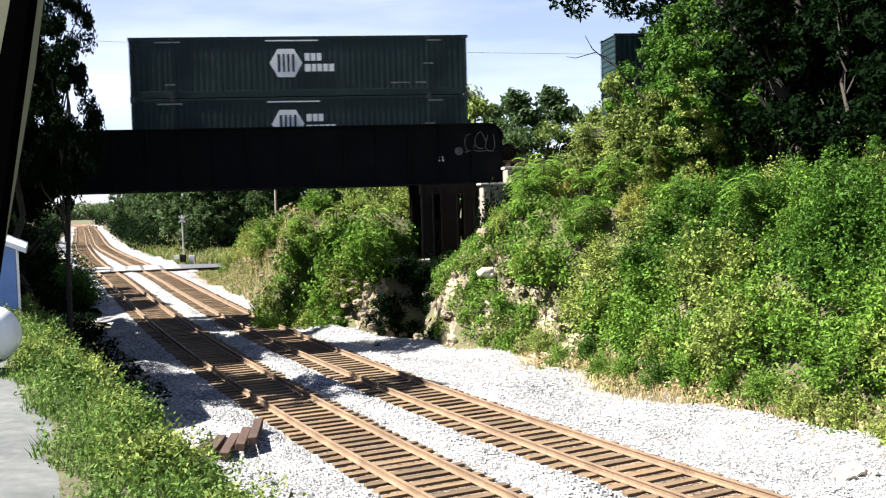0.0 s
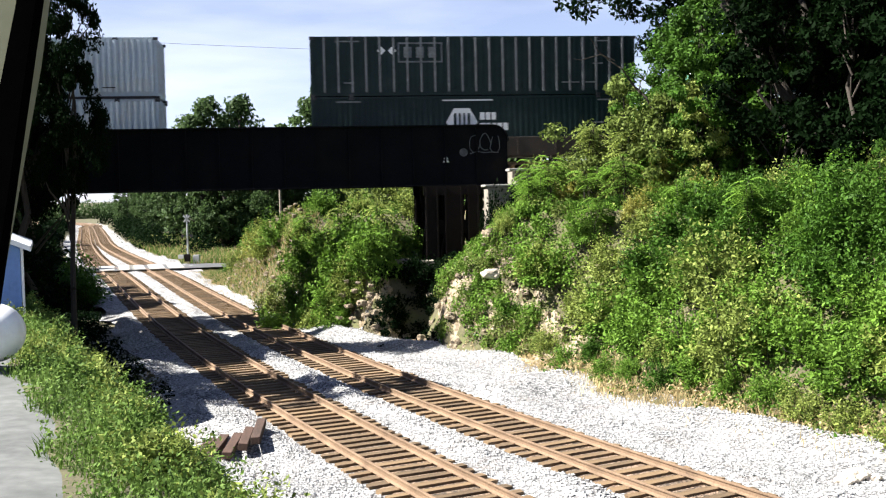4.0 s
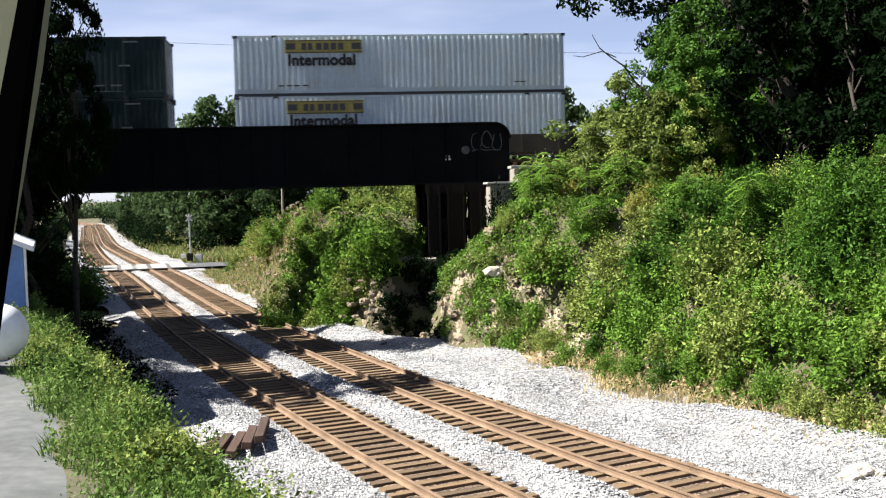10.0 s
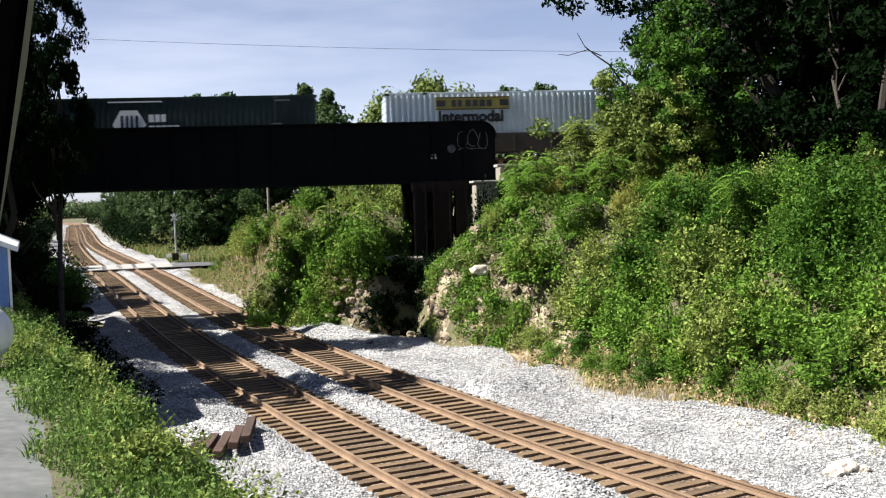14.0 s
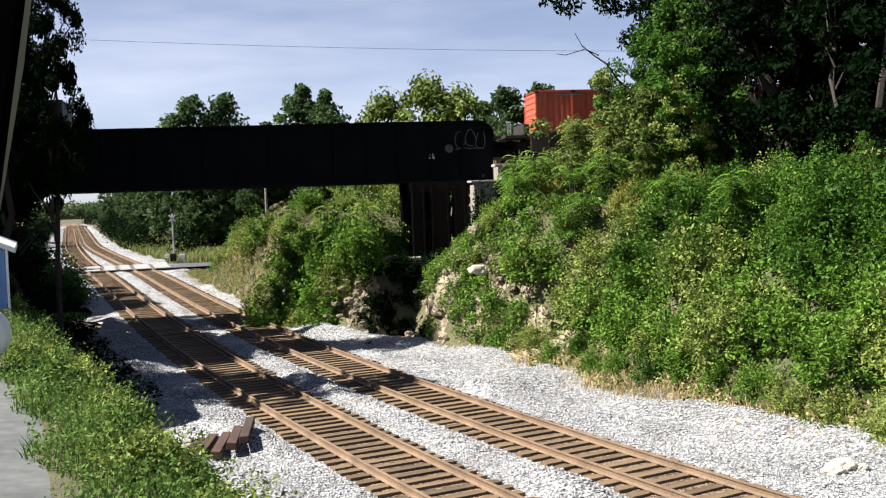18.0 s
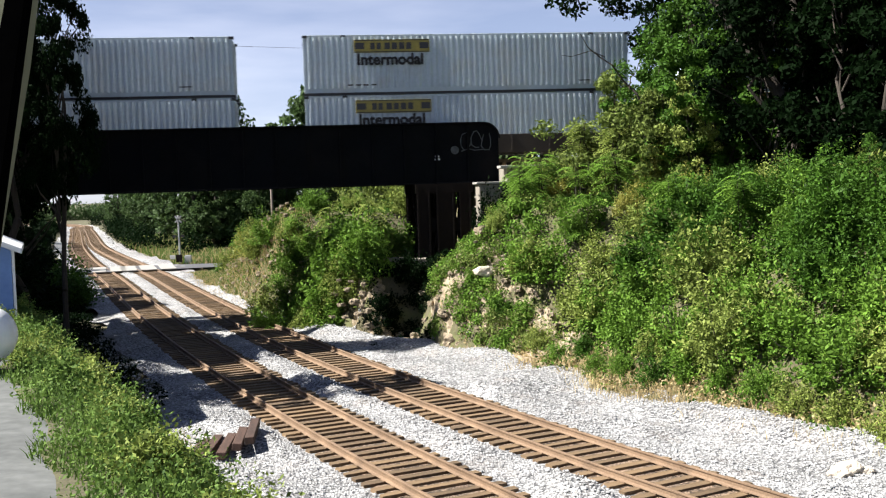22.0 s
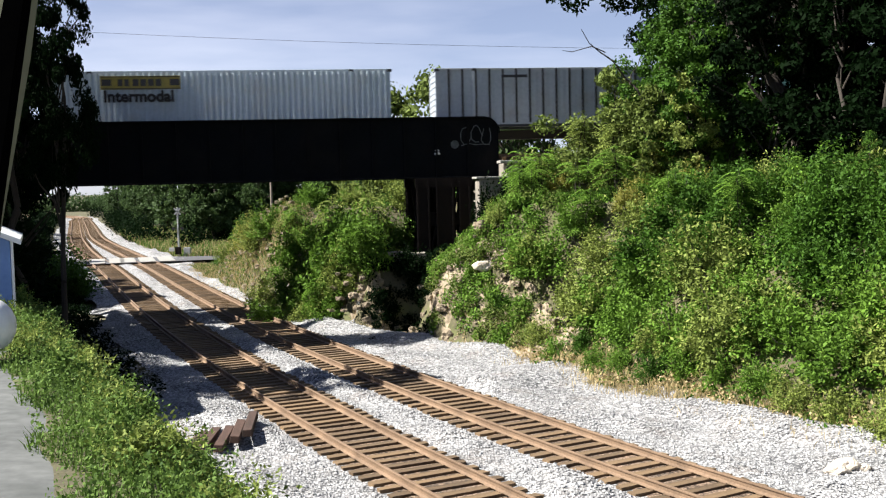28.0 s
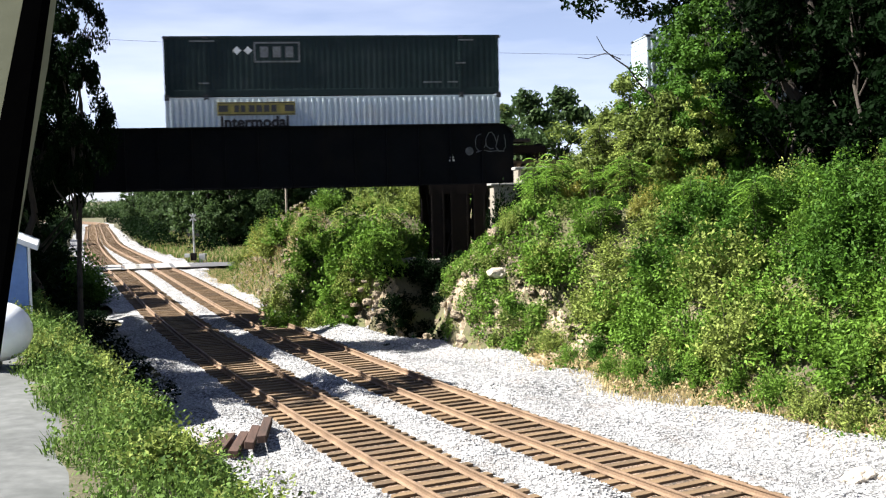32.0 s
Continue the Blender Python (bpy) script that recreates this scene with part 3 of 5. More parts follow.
def bridge():
    b = thing("railway_bridge", "black steel plate girder railway bridge across the cutting", "bridge", along(0, 0, 0))
    girder(b, -1.55, -1)
    girder(b, 4.15, 1)
    graffiti(b, -1.566)
    for p in np.arange(-26.2, 2.4, 3.04):
        part("floor_beam", boxes((p - 0.15, -1.5, 6.52, p + 0.15, 4.1, 7.12)), GIRDER, b)
    for q in (0.4, 2.2):
        part("stringer", boxes((-26.8, q - 0.12, 7.13, 2.7, q + 0.12, 7.24)), GIRDER, b)
    for p in np.arange(-26.6, 2.6, 0.45):
        part("bridge_tie", boxes((p - 0.11, -0.6, 7.245, p + 0.11, 3.2, 7.4)), TIE, b)
    return b


bridge()


def upper_track():
    """The upper line's rails, on the bridge and on the banks at both ends."""
    t = thing("upper_railway_track", "rusty rails of the upper line on timber ties", "railway track", along(0, 0, 0))
    for q in (1.3 - 0.753, 1.3 + 0.753):
        part("rail", boxes((-620, q - 0.035, RAIL_Z - 0.15, 620, q + 0.035, RAIL_Z)), RUST, t)
    src = part("tie", boxes((-0.115, 0.02, 7.02, 0.115, 2.58, 7.4)), TIE, t)
    src.matrix_basis = pose(3.3, 0, 0)
    for p in list(np.arange(3.83, 60, 0.53)) + list(np.arange(-60, -27.3, 0.53)):
        ob = new("tie", src.data)
        ob.parent = t
        ob.matrix_basis = pose(p, 0, 0)


upper_track()


def abutments():
    a = thing("bridge_abutment", "stepped weathered concrete abutment under the bridge end", "abutment", along(0, 0, 0), "bridge abutments")
    part("bridge_seat", boxes((1.4, -3.7, -0.6, 6.0, -2.6, 6.3), (1.74, -2.6, -0.6, 6.0, 5.0, 6.3), bevel=0.04), CONCRETE, a)
    part("seat_cap", boxes((1.28, -3.8, 6.302, 6.0, -2.5, 6.4), bevel=0.02), SLAB, a, "pale concrete cap")
    part("backwall", boxes((2.72, -3.65, 6.402, 6.0, 4.95, 7.0), bevel=0.03), CONCRETE, a)
    part("backwall_cap", boxes((2.4, -3.85, 7.002, 6.0, -2.9, 7.13), bevel=0.02), SLAB, a, "pale overhanging concrete cap")
    part("wing_wall", boxes((6.002, -3.6, 2.0, 9.0, -3.1, 6.6), bevel=0.03), CONCRETE, a)
    b = thing("bridge_abutment", "concrete abutment in the shade of trees", "abutment", along(0, 0, 0), "bridge abutments")
    part("bridge_seat", boxes((-31.0, -2.3, -0.6, -26.2, 5.0, 6.32), bevel=0.04), CONCRETE, b)
    part("backwall", boxes((-31.0, -2.25, 6.322, -27.2, 4.95, 7.08), bevel=0.03), CONCRETE, b)
    t = thing("bridge_tower", "dark rusted steel tower of columns and braces under the girders", "bridge pier", along(0, 0, 0))
    base = 1.9
    # built-up columns: two flanges and a web between them
    for p0, p1, q0 in ((-1.3, -0.66, -1.5), (-0.38, 0.5, -1.5), (0.72, 1.3, -1.5), (-1.3, -0.66, 3.8), (-0.38, 0.5, 3.8), (0.72, 1.3, 3.8)):
        part("column", boxes((p0, q0 - 0.3, base, p1, q0 - 0.26, 6.398), (p0, q0 + 0.26, base, p1, q0 + 0.3, 6.398), ((p0 + p1) / 2 - 0.1, q0 - 0.26, base, (p0 + p1) / 2 + 0.1, q0 + 0.26, 6.398), (p0 + 0.02, q0 - 0.34, base, p0 + 0.1, q0 - 0.3, 6.398), (p1 - 0.1, q0 - 0.34, base, p1 - 0.02, q0 - 0.3, 6.398)), RUST_DARK, t)
        part("base_plate", boxes((p0 - 0.06, q0 - 0.4, base, p1 + 0.06, q0 + 0.4, base + 0.06)), RUST_DARK, t)
    for q in (-1.5, 3.8):
        part("strut", boxes((-0.66, q - 0.1, 4.1, 1.3, q + 0.1, 4.75)), RUST_DARK, t)
        part("cap_beam", boxes((-1.35, q - 0.33, 5.95, 1.4, q + 0.33, 6.395)), RUST_DARK, t)
        part("brace", tubes(((-0.66, q - 0.2, 2.8), (-0.36, q - 0.2, 4.1), 0.05)), RUST_DARK, t)
        part("brace", tubes(((0.5, q - 0.2, 4.8), (0.75, q - 0.2, 5.95), 0.05)), RUST_DARK, t)
    for p in (-1.0, 0.1, 1.0):
        part("cross_brace", tubes(((p, -1.2, 2.2), (p, 3.5, 6.2), 0.07), ((p, -1.2, 6.2), (p, 3.5, 2.2), 0.07), n=6), RUST_DARK, t)
    part("footing", boxes((-2.1, -2.2, -0.5, 1.7, 4.6, base - 0.002), bevel=0.05), CONCRETE, t, "concrete footing")
    s = tagged(put("concrete_block", boxes((-0.5, -0.4, 0, 0.5, 0.4, 0.5), bevel=0.03), CONCRETE), "small pale concrete block at the foot of the tower", "concrete block", "concrete blocks")
    s.matrix_basis = along(-2.6, -2.5, 2.5)
    copy_thing(s, along(-1.5, -2.5, 2.42))


abutments()


# ---- train ----
def ribbed(bm, x0, x1, y, z0, z1, out, period, depth):
    """A corrugated wall along x; the ribs stand out by depth on the side out."""
    xs, ys = [], []
    n = max(1, round((x1 - x0) / period))
    w = (x1 - x0) / n
    for k in range(n):
        for u, d in ((0.0, 0), (0.3, 0), (0.42, 1), (0.82, 1), (0.94, 0)):
            xs.append(x0 + (k + u) * w)
            ys.append(y + out * depth * d)
    xs.append(x1)
    ys.append(y)
    lo = [bm.verts.new((a, b, z0)) for a, b in zip(xs, ys)]
    hi = [bm.verts.new((a, b, z1)) for a, b in zip(xs, ys)]
    for k in range(len(xs) - 1):
        q = (lo[k], lo[k + 1], hi[k + 1], hi[k])
        bm.faces.new(q if out < 0 else q[::-1])
    return bm


def turned(bm, m):
    bmesh.ops.transform(bm, matrix=m, verts=bm.verts)
    return bm


def lettering(text, size, x, z, mat, parent, y=-0.045):
    cu = bpy.data.curves.new("lettering", "FONT")
    cu.body, cu.size, cu.extrude, cu.offset = text, size, 0.02, 0.011
    tmp = bpy.data.objects.new("lettering", cu)
    scene.collection.objects.link(tmp)
    me = bpy.data.meshes.new_from_object(tmp.evaluated_get(bpy.context.evaluated_depsgraph_get()))
    bpy.data.objects.remove(tmp)
    b2 = bmesh.new()
    for dx, dz in ((0, 0), (0.03, 0), (0.015, 0.02), (0.015, -0.02)):
        for v in me.vertices:
            v.co.x, v.co.y = v.co.x + dx, v.co.y + dz
        b2.from_mesh(me)
        for v in me.vertices:
            v.co.x, v.co.y = v.co.x - dx, v.co.y - dz
    b2.to_mesh(me)
    b2.free()
    me.materials.clear()
    me.materials.append(mat)
    ob = new("lettering", me)
    ob.parent = parent
    ob.matrix_basis = pose(x, y, z, 90)
    return ob


CL_, CW_, CH_ = 16.15, 2.59, 2.9


def container(style, label):
    paint = {"white": WHITE_PAINT, "plain": WHITE_PAINT, "emp": GREEN_PAINT, "hub": GREEN_PAINT, "green": GREEN_PAINT, "red": RED_PAINT, "grey": GREY_PAINT, "striped": GREEN_PAINT}[style]
    c = thing("container", label, "container", group="containers on the train")
    smooth_side = style in ("emp", "hub", "green", "red", "striped")
    per, dep = (0.28, 0.012) if smooth_side else ((0.28, 0.065) if style != "grey" else (0.28, 0.008))
    e = 0.12
    part("side_panel", ribbed(bmesh.new(), e, CL_ - e, 0.03, 0.32, CH_ - 0.1, -1, per, dep), paint, c)
    part("side_panel", ribbed(bmesh.new(), e, CL_ - e, CW_ - 0.03, 0.32, CH_ - 0.1, 1, per, dep), paint, c)
    # ends: horizontal ribs on the closed end, doors on the other
    # green end walls take the sunlit copy of their paint
    bm = ribbed(bmesh.new(), 0.16, CH_ - 0.12, 0.0, -CW_ / 2 + 0.1, CW_ / 2 - 0.1, -1, 0.3, 0.03)
    part("end_wall", turned(bm, Matrix(((0, 1, 0, 0.05), (0, 0, 1, CW_ / 2), (1, 0, 0, 0), (0, 0, 0, 1)))), GREEN_SUNLIT_END if style in ("green", "emp") else paint, c)
    if style in ("green", "emp"):
        part("marking_bar", boxes((-0.02, 0.5, 0.8, -0.01, 0.9, 1.2), (-0.02, 0.5, 1.9, -0.01, 1.1, 2.0)), MARK_WHITE, c)
    for k in range(2):
        d = part("door", boxes((CL_ - 0.06, 0.12 + k * 1.18, 0.17, CL_ - 0.02, 1.28 + k * 1.18, CH_ - 0.12)), paint, c)
        for yy in (0.42 + k * 1.18, 0.95 + k * 1.18):
            part("lock_rod", tubes(((CL_, yy, 0.25), (CL_, yy, CH_ - 0.2), 0.022), n=6), GALV, d)
    part("roof", boxes((0.05, 0.05, CH_ - 0.06, CL_ - 0.05, CW_ - 0.05, CH_ - 0.02)), paint, c)
    part("floor", boxes((0.05, 0.05, 0.1, CL_ - 0.05, CW_ - 0.05, 0.18)), paint, c)
    for yy in (0, CW_):
        s = 1 if yy == 0 else -1
        ya, yb = sorted((yy, yy + s * 0.07))
        part("top_rail", boxes((0.1, ya, CH_ - 0.12, CL_ - 0.1, yb, CH_ - 0.001), bevel=0.01), paint, c)
        part("bottom_rail", boxes((0.1, ya, 0.02, CL_ - 0.1, yb, 0.34), bevel=0.01), paint, c)
        for xx in (0.0, 1.86, CL_ - 1.98, CL_ - 0.12):
            ya, yb = sorted((yy - s * 0.012, yy + s * 0.1))
            post = part("corner_post", boxes((xx, ya, 0.0, xx + 0.12, yb, CH_), bevel=0.008), paint, c)
            for zz in (-0.02, CH_ - 0.14):
                ya, yb = sorted((yy - s * 0.02, yy + s * 0.12))
                part("casting", boxes((xx - 0.03, ya, zz, xx + 0.2, yb, zz + 0.13)), BLACK, post, "dark corner casting")
    near = -0.008 if smooth_side else -0.045
    # black strip added to draw the dark gap between stacked containers
    if not smooth_side:
        part("gap_strip", boxes((0.12, -0.016, 0.0, CL_ - 0.12, -0.002, 0.12)), BLACK, c, "black strip added for the dark gap under the side rail")
    if style in ("white", "plain"):
        for side, m in ((-1, Matrix()), (1, Matrix.Translation((CL_, CW_, 0)) @ pose(0, 0, 0, 0, 0, 180))):
            sign = part("sign_panel", turned(boxes((2.45, near - 0.02, 2.02, 6.15, near, 2.66), bevel=0.004), m), YELLOW, c, "yellow panel with a dark border and dark bars")
            rim = boxes((2.47, near - 0.026, 2.6, 6.13, near - 0.021, 2.64), (2.47, near - 0.026, 2.04, 6.13, near - 0.021, 2.08), (2.5, near - 0.026, 2.2, 2.95, near - 0.021, 2.5), (5.65, near - 0.026, 2.2, 6.1, near - 0.021, 2.5))
            part("panel_border", turned(rim, m), BLACK, sign)
            xs = 3.25
            for w in (0.22, 0.2, 0.0, 0.27, 0.26, 0.26, 0.25):
                if w:
                    part("lettering_bar", turned(boxes((xs, near - 0.028, 2.18, xs + w, near - 0.022, 2.5)), m), BLACK, sign)
                xs += w + 0.09
        if style == "white":
            lettering("Intermodal", 0.74, 2.55, 1.45, BLACK, c, near - 0.035)
        for x0 in (2.1, 2.5, 2.85, 3.25):
            part("marking_bar", boxes((x0, near - 0.01, 0.44, x0 + 0.26, near - 0.004, 0.51)), BLACK, c)
        part("marking_bar", boxes((13.6, near - 0.01, 0.5, 14.2, near - 0.004, 0.55)), BLACK, c)
    elif style in ("hub", "red"):
        bm = bmesh.new()
        bmesh.ops.create_circle(bm, cap_ends=True, segments=6, radius=0.78, matrix=Matrix.Translation((7.35, near - 0.006, 1.62)) @ pose(0, 0, 0, 90) @ pose(0, 0, 0, 0, 0, 30))
        em = part("emblem", bm, MARK_WHITE, c, "white hexagon emblem with dark bars")
        part("emblem_bar", boxes((6.95, near - 0.014, 1.2, 7.08, near - 0.009, 2.05), (7.2, near - 0.014, 1.2, 7.3, near - 0.009, 2.05), (7.42, near - 0.014, 1.2, 7.52, near - 0.009, 2.05), (7.64, near - 0.014, 1.2, 7.76, near - 0.009, 2.05)), paint, em)
        for x0, z0, ws in ((8.25, 1.72, (0.24, 0.22, 0.22)), (8.25, 1.2, (0.28, 0.2, 0.22, 0.22, 0.24))):
            for w in ws:
                part("lettering_bar", boxes((x0, near - 0.01, z0, x0 + w, near - 0.004, z0 + 0.36)), MARK_WHITE, c)
                x0 += w + 0.06
        part("marking_bar", boxes((6.4, near - 0.01, 2.66, 8.9, near - 0.004, 2.72)), MARK_WHITE, c)
    elif style in ("emp", "green", "striped"):
        part("emblem_frame", boxes((4.25, near - 0.01, 1.62, 6.45, near - 0.004, 1.7), (4.25, near - 0.01, 2.52, 6.45, near - 0.004, 2.6), (4.25, near - 0.01, 1.7, 4.33, near - 0.004, 2.52), (6.37, near - 0.01, 1.7, 6.45, near - 0.004, 2.52)), MARK_DIM, c, "pale square outline emblem")
        for x0 in (4.55, 5.15, 5.75):
            part("lettering_bar", boxes((x0, near - 0.01, 1.86, x0 + 0.38, near - 0.004, 2.38)), MARK_DIM, c)
        for x0 in (3.45, 4.0 - 0.02):
            bm = bmesh.new()
            bmesh.ops.create_circle(bm, cap_ends=True, segments=4, radius=0.2, matrix=Matrix.Translation((x0, near - 0.006, 2.2)) @ pose(0, 0, 0, 90))
            part("hazard_diamond", bm, MARK_WHITE, c, "small white diamond")
    if smooth_side:
        for x0, z0, w in ((1.6, 0.62, 0.5), (14.2, 2.62, 0.7), (12.4, 0.58, 0.9), (13.6, 0.58, 0.5), (14.0, 1.5, 0.5), (1.2, 2.62, 1.2)):
            part("marking_bar", boxes((x0, near - 0.01, z0, x0 + w, near - 0.004, z0 + 0.07)), MARK_DIM, c)
    if style in ("grey", "striped"):
        for x0 in np.arange(0.62, CL_ - 0.4, 0.675):
            part("post", boxes((x0, -0.03, 0.2, x0 + 0.1, 0.02, CH_ - 0.05)), BLACK if style == "grey" else MARK_DIM, c, "dark vertical side post" if style == "grey" else "pale vertical side post")
        if style == "grey":
            part("marking_bar", boxes((3.3, -0.02, 2.42, 4.6, -0.013, 2.56)), BLACK, c)
    return c


LABELS = {"white": "white ribbed intermodal container with a yellow panel and dark lettering", "plain": "white ribbed container with a yellow panel only",
          "hub": "dark green smooth container with a white hexagon emblem", "emp": "dark green container with a pale outlined emblem and diamonds",
          "green": "green container with its end coloured as sunlit, and an outlined emblem", "red": "red container with a white hexagon emblem",
          "grey": "grey container with dark vertical side posts", "striped": "dark container with pale vertical side posts"}


def bogie(parent, x):
    b = part("bogie", boxes((x - 1.1, 0.25, 0.35, x + 1.1, 0.45, 0.75), (x - 1.1, 2.15, 0.35, x + 1.1, 2.35, 0.75), (x - 0.3, 0.45, 0.4, x + 0.3, 2.15, 0.7), bevel=0.03), RUST_DARK, parent)
    for dx in (-0.85, 0.85):
        for q in (1.3 - 0.75, 1.3 + 0.75):
            part("wheel", tubes(((x + dx, q - 0.06, 0.42), (x + dx, q + 0.06, 0.42), 0.42), n=20), RUST_DARK, b)
    return b


def well_car():
    c = thing("well_car", "low dark brown steel well wagon of the container train", "railway wagon", group="wagons of the train")
    for ya, yb in ((-0.12, 0.02), (2.57, 2.71)):
        part("side_sill", boxes((-0.3, ya, 0.3, CL_ + 0.3, yb, 1.22), bevel=0.02), CAR_PAINT, c)
        for x in np.arange(0.6, CL_, 1.9):
            part("sill_rib", boxes((x, ya - 0.04, 0.36, x + 0.08, yb + 0.04, 1.16)), CAR_PAINT, c)
    part("well_floor", boxes((0.0, 0.0, 0.26, CL_, CW_, 0.34)), CAR_PAINT, c)
    for a, b in ((-1.55, -0.32), (CL_ + 0.32, CL_ + 1.55)):
        part("end_platform", boxes((a, 0.1, 0.92, b, 2.5, 1.08), bevel=0.02), CAR_PAINT, c)
        part("end_bulkhead", boxes((b - 0.3 if a < 0 else a, 0.0, 1.082, b if a < 0 else a + 0.3, 2.6, 1.6), bevel=0.02), CAR_PAINT, c)
        part("handrail", tubes(((a + 0.3, 0.2, 1.08), (a + 0.3, 0.2, 1.75), 0.02), ((a + 0.3, 0.2, 1.75), (a + 0.3, 0.9, 1.75), 0.02), ((a + 0.3, 0.9, 1.08), (a + 0.3, 0.9, 1.75), 0.02), n=6), GALV, c)
    for x in (-1.2, CL_ + 1.2):
        bogie(c, x)
    return c


def spine_car():
    c = thing("spine_car", "low spine wagon carrying one container on its deck", "railway wagon", group="wagons of the train")
    part("centre_sill", boxes((-1.2, 0.95, 0.75, CL_ + 1.2, 1.65, 1.2), bevel=0.02), CAR_PAINT, c)
    for x in (0.2, 1.95, CL_ / 2, CL_ - 2.1, CL_ - 0.5):
        part("bolster", boxes((x, 0.0, 1.1, x + 0.35, CW_, 1.32)), CAR_PAINT, c)
    for ya in (0.0, CW_ - 0.3):
        part("deck_walk", boxes((0.0, ya, 1.2, CL_, ya + 0.3, 1.24)), CAR_PAINT, c)
    for x in (-0.2, CL_ + 0.2):
        bogie(c, x)
    return c


# each wagon: place of its container's end along the train, what it carries from below upwards
TRAIN = [
    (291.8, "hub hub"), (268.13, "hub hub"), (244.55, "white emp"), (225.19, "white emp"), (205.84, "hub striped"), (182.46, "white white"), (162.92, "white white"),
    (143.36, "white white"), (119.64, "plain plain"), (95.79, "white white"), (76.44, "hub emp"), (56.76, "white grey"), (32.93, "white"), (13.39, "hub"),
    (-6.48, "green"), (-29.96, "red"), (-49.4, ""), (-68.83, "hub"), (-92.32, "white white"), (-111.78, "white white"), (-131.28, "white white"),
    (-152.38, "spine emp"), (-173.04, "spine white"), (-191.65, "spine hub"), (-210.35, "spine grey"), (-228.71, "spine white"), (-249.51, "spine white"),
    (-270.53, "white white"), (-294.21, "white emp"),
]
RIDES = []


def train():
    well, spine, boxes_by = well_car(), spine_car(), {}
    first = set()
    for s in LABELS:
        boxes_by[s] = container(s, LABELS[s])

    def one(src, s, z):
        if src in first:
            src = copy_thing(src, Matrix())
        first.add(src)
        RIDES.append((src, s, z))
    for s, load in TRAIN:
        kinds = load.split()
        low = "spine" in kinds
        one(spine if low else well, s, RAIL_Z)
        z = RAIL_Z + (1.325 if low else 0.365)
        for k in kinds:
            if k != "spine":
                one(boxes_by[k], s, z)
                z += CH_ + 0.02


train()


def gone(t):
    """How far the train has rolled along the upper line, in metres."""
    u = (t - 16) / 16
    return 281.93 * u - 2.70 * u**2 - 0.24 * u**3 + 1.45 * u**4


def motions():
    for ob, s, z in RIDES:
        walk(ob, [(t, along(s + gone(t), 0, z)) for t in range(0, 33, 4)])


# ---- plants ----
def leaf_arrays(rng, centres, radii, counts, size, droop=0.25, flat=0.75):
    """Leaves on the shells of many clumps: diamonds of about that size, turned outwards at random."""
    cs = np.repeat(centres, counts, axis=0)
    rs = np.repeat(radii, counts)[:, None]
    n = len(cs)
    d = rng.normal(size=(n, 3))
    d /= np.linalg.norm(d, axis=1, keepdims=True)
    pos = cs + d * rs * (0.25 + 0.85 * rng.random((n, 1)) ** 0.6) * np.array((1, 1, flat))
    nor = d * 0.5 + rng.normal(size=(n, 3)) * 0.7 + np.array((0, 0, 0.35))
    nor /= np.linalg.norm(nor, axis=1, keepdims=True)
    u = np.cross(nor, rng.normal(size=(n, 3)))
    u /= np.linalg.norm(u, axis=1, keepdims=True)
    u[:, 2] -= droop * rng.random(n)
    w = np.cross(nor, u)
    s = size * (0.6 + 0.8 * rng.random((n, 1)))
    v = np.stack([pos - u * s * 0.5, pos + w * s * 0.27 + u * s * 0.05, pos + u * s * 0.5, pos - w * s * 0.27 + u * s * 0.05], 1)
    return v.reshape(-1, 3), np.arange(n * 4).reshape(-1, 4)


def limb(bm, a, b, r0, r1, rng, bends=3, n=6):
    pts = [Vector(a).lerp(Vector(b), k / bends) for k in range(bends + 1)]
    for k in range(1, bends):
        pts[k] += Vector(rng.normal(size=3)) * (Vector(b) - Vector(a)).length * 0.05
    for k in range(bends):
        tube(bm, pts[k], pts[k + 1], r0 + (r1 - r0) * k / bends, r0 + (r1 - r0) * (k + 1) / bends, n)


def sprays(rng, base, tips, per, size, spread):
    """Leaves along shoots that run from the base to the tips, thickest near the tips."""
    n = len(tips) * per
    t = np.repeat(tips, per, axis=0)
    u = 1 - 0.7 * rng.random((n, 1)) ** 1.3
    p0 = np.repeat(base, per, axis=0)
    along_ = t - p0
    pos = p0 + along_ * u + rng.normal(size=(n, 3)) * spread * (0.5 + u)
    pos[:, 2] -= 0.12 * (u[:, 0] ** 4) * np.linalg.norm(along_, axis=1) * rng.random(n)
    d = along_ / np.linalg.norm(along_, axis=1, keepdims=True)
    side = rng.normal(size=(n, 3))
    uu = d * 0.5 + side * 0.55
    uu[:, 2] -= 0.25
    uu /= np.linalg.norm(uu, axis=1, keepdims=True)
    nor = rng.normal(size=(n, 3)) * 0.6 + np.array((0, 0, 0.8))
    w = np.cross(nor, uu)
    w /= np.linalg.norm(w, axis=1, keepdims=True)
    s = size * (0.55 + 0.9 * rng.random((n, 1)))
    v = np.stack([pos, pos + w * s * 0.24 + uu * s * 0.45, pos + uu * s, pos - w * s * 0.24 + uu * s * 0.45], 1)
    return v.reshape(-1, 3), np.arange(n * 4).reshape(-1, 4)


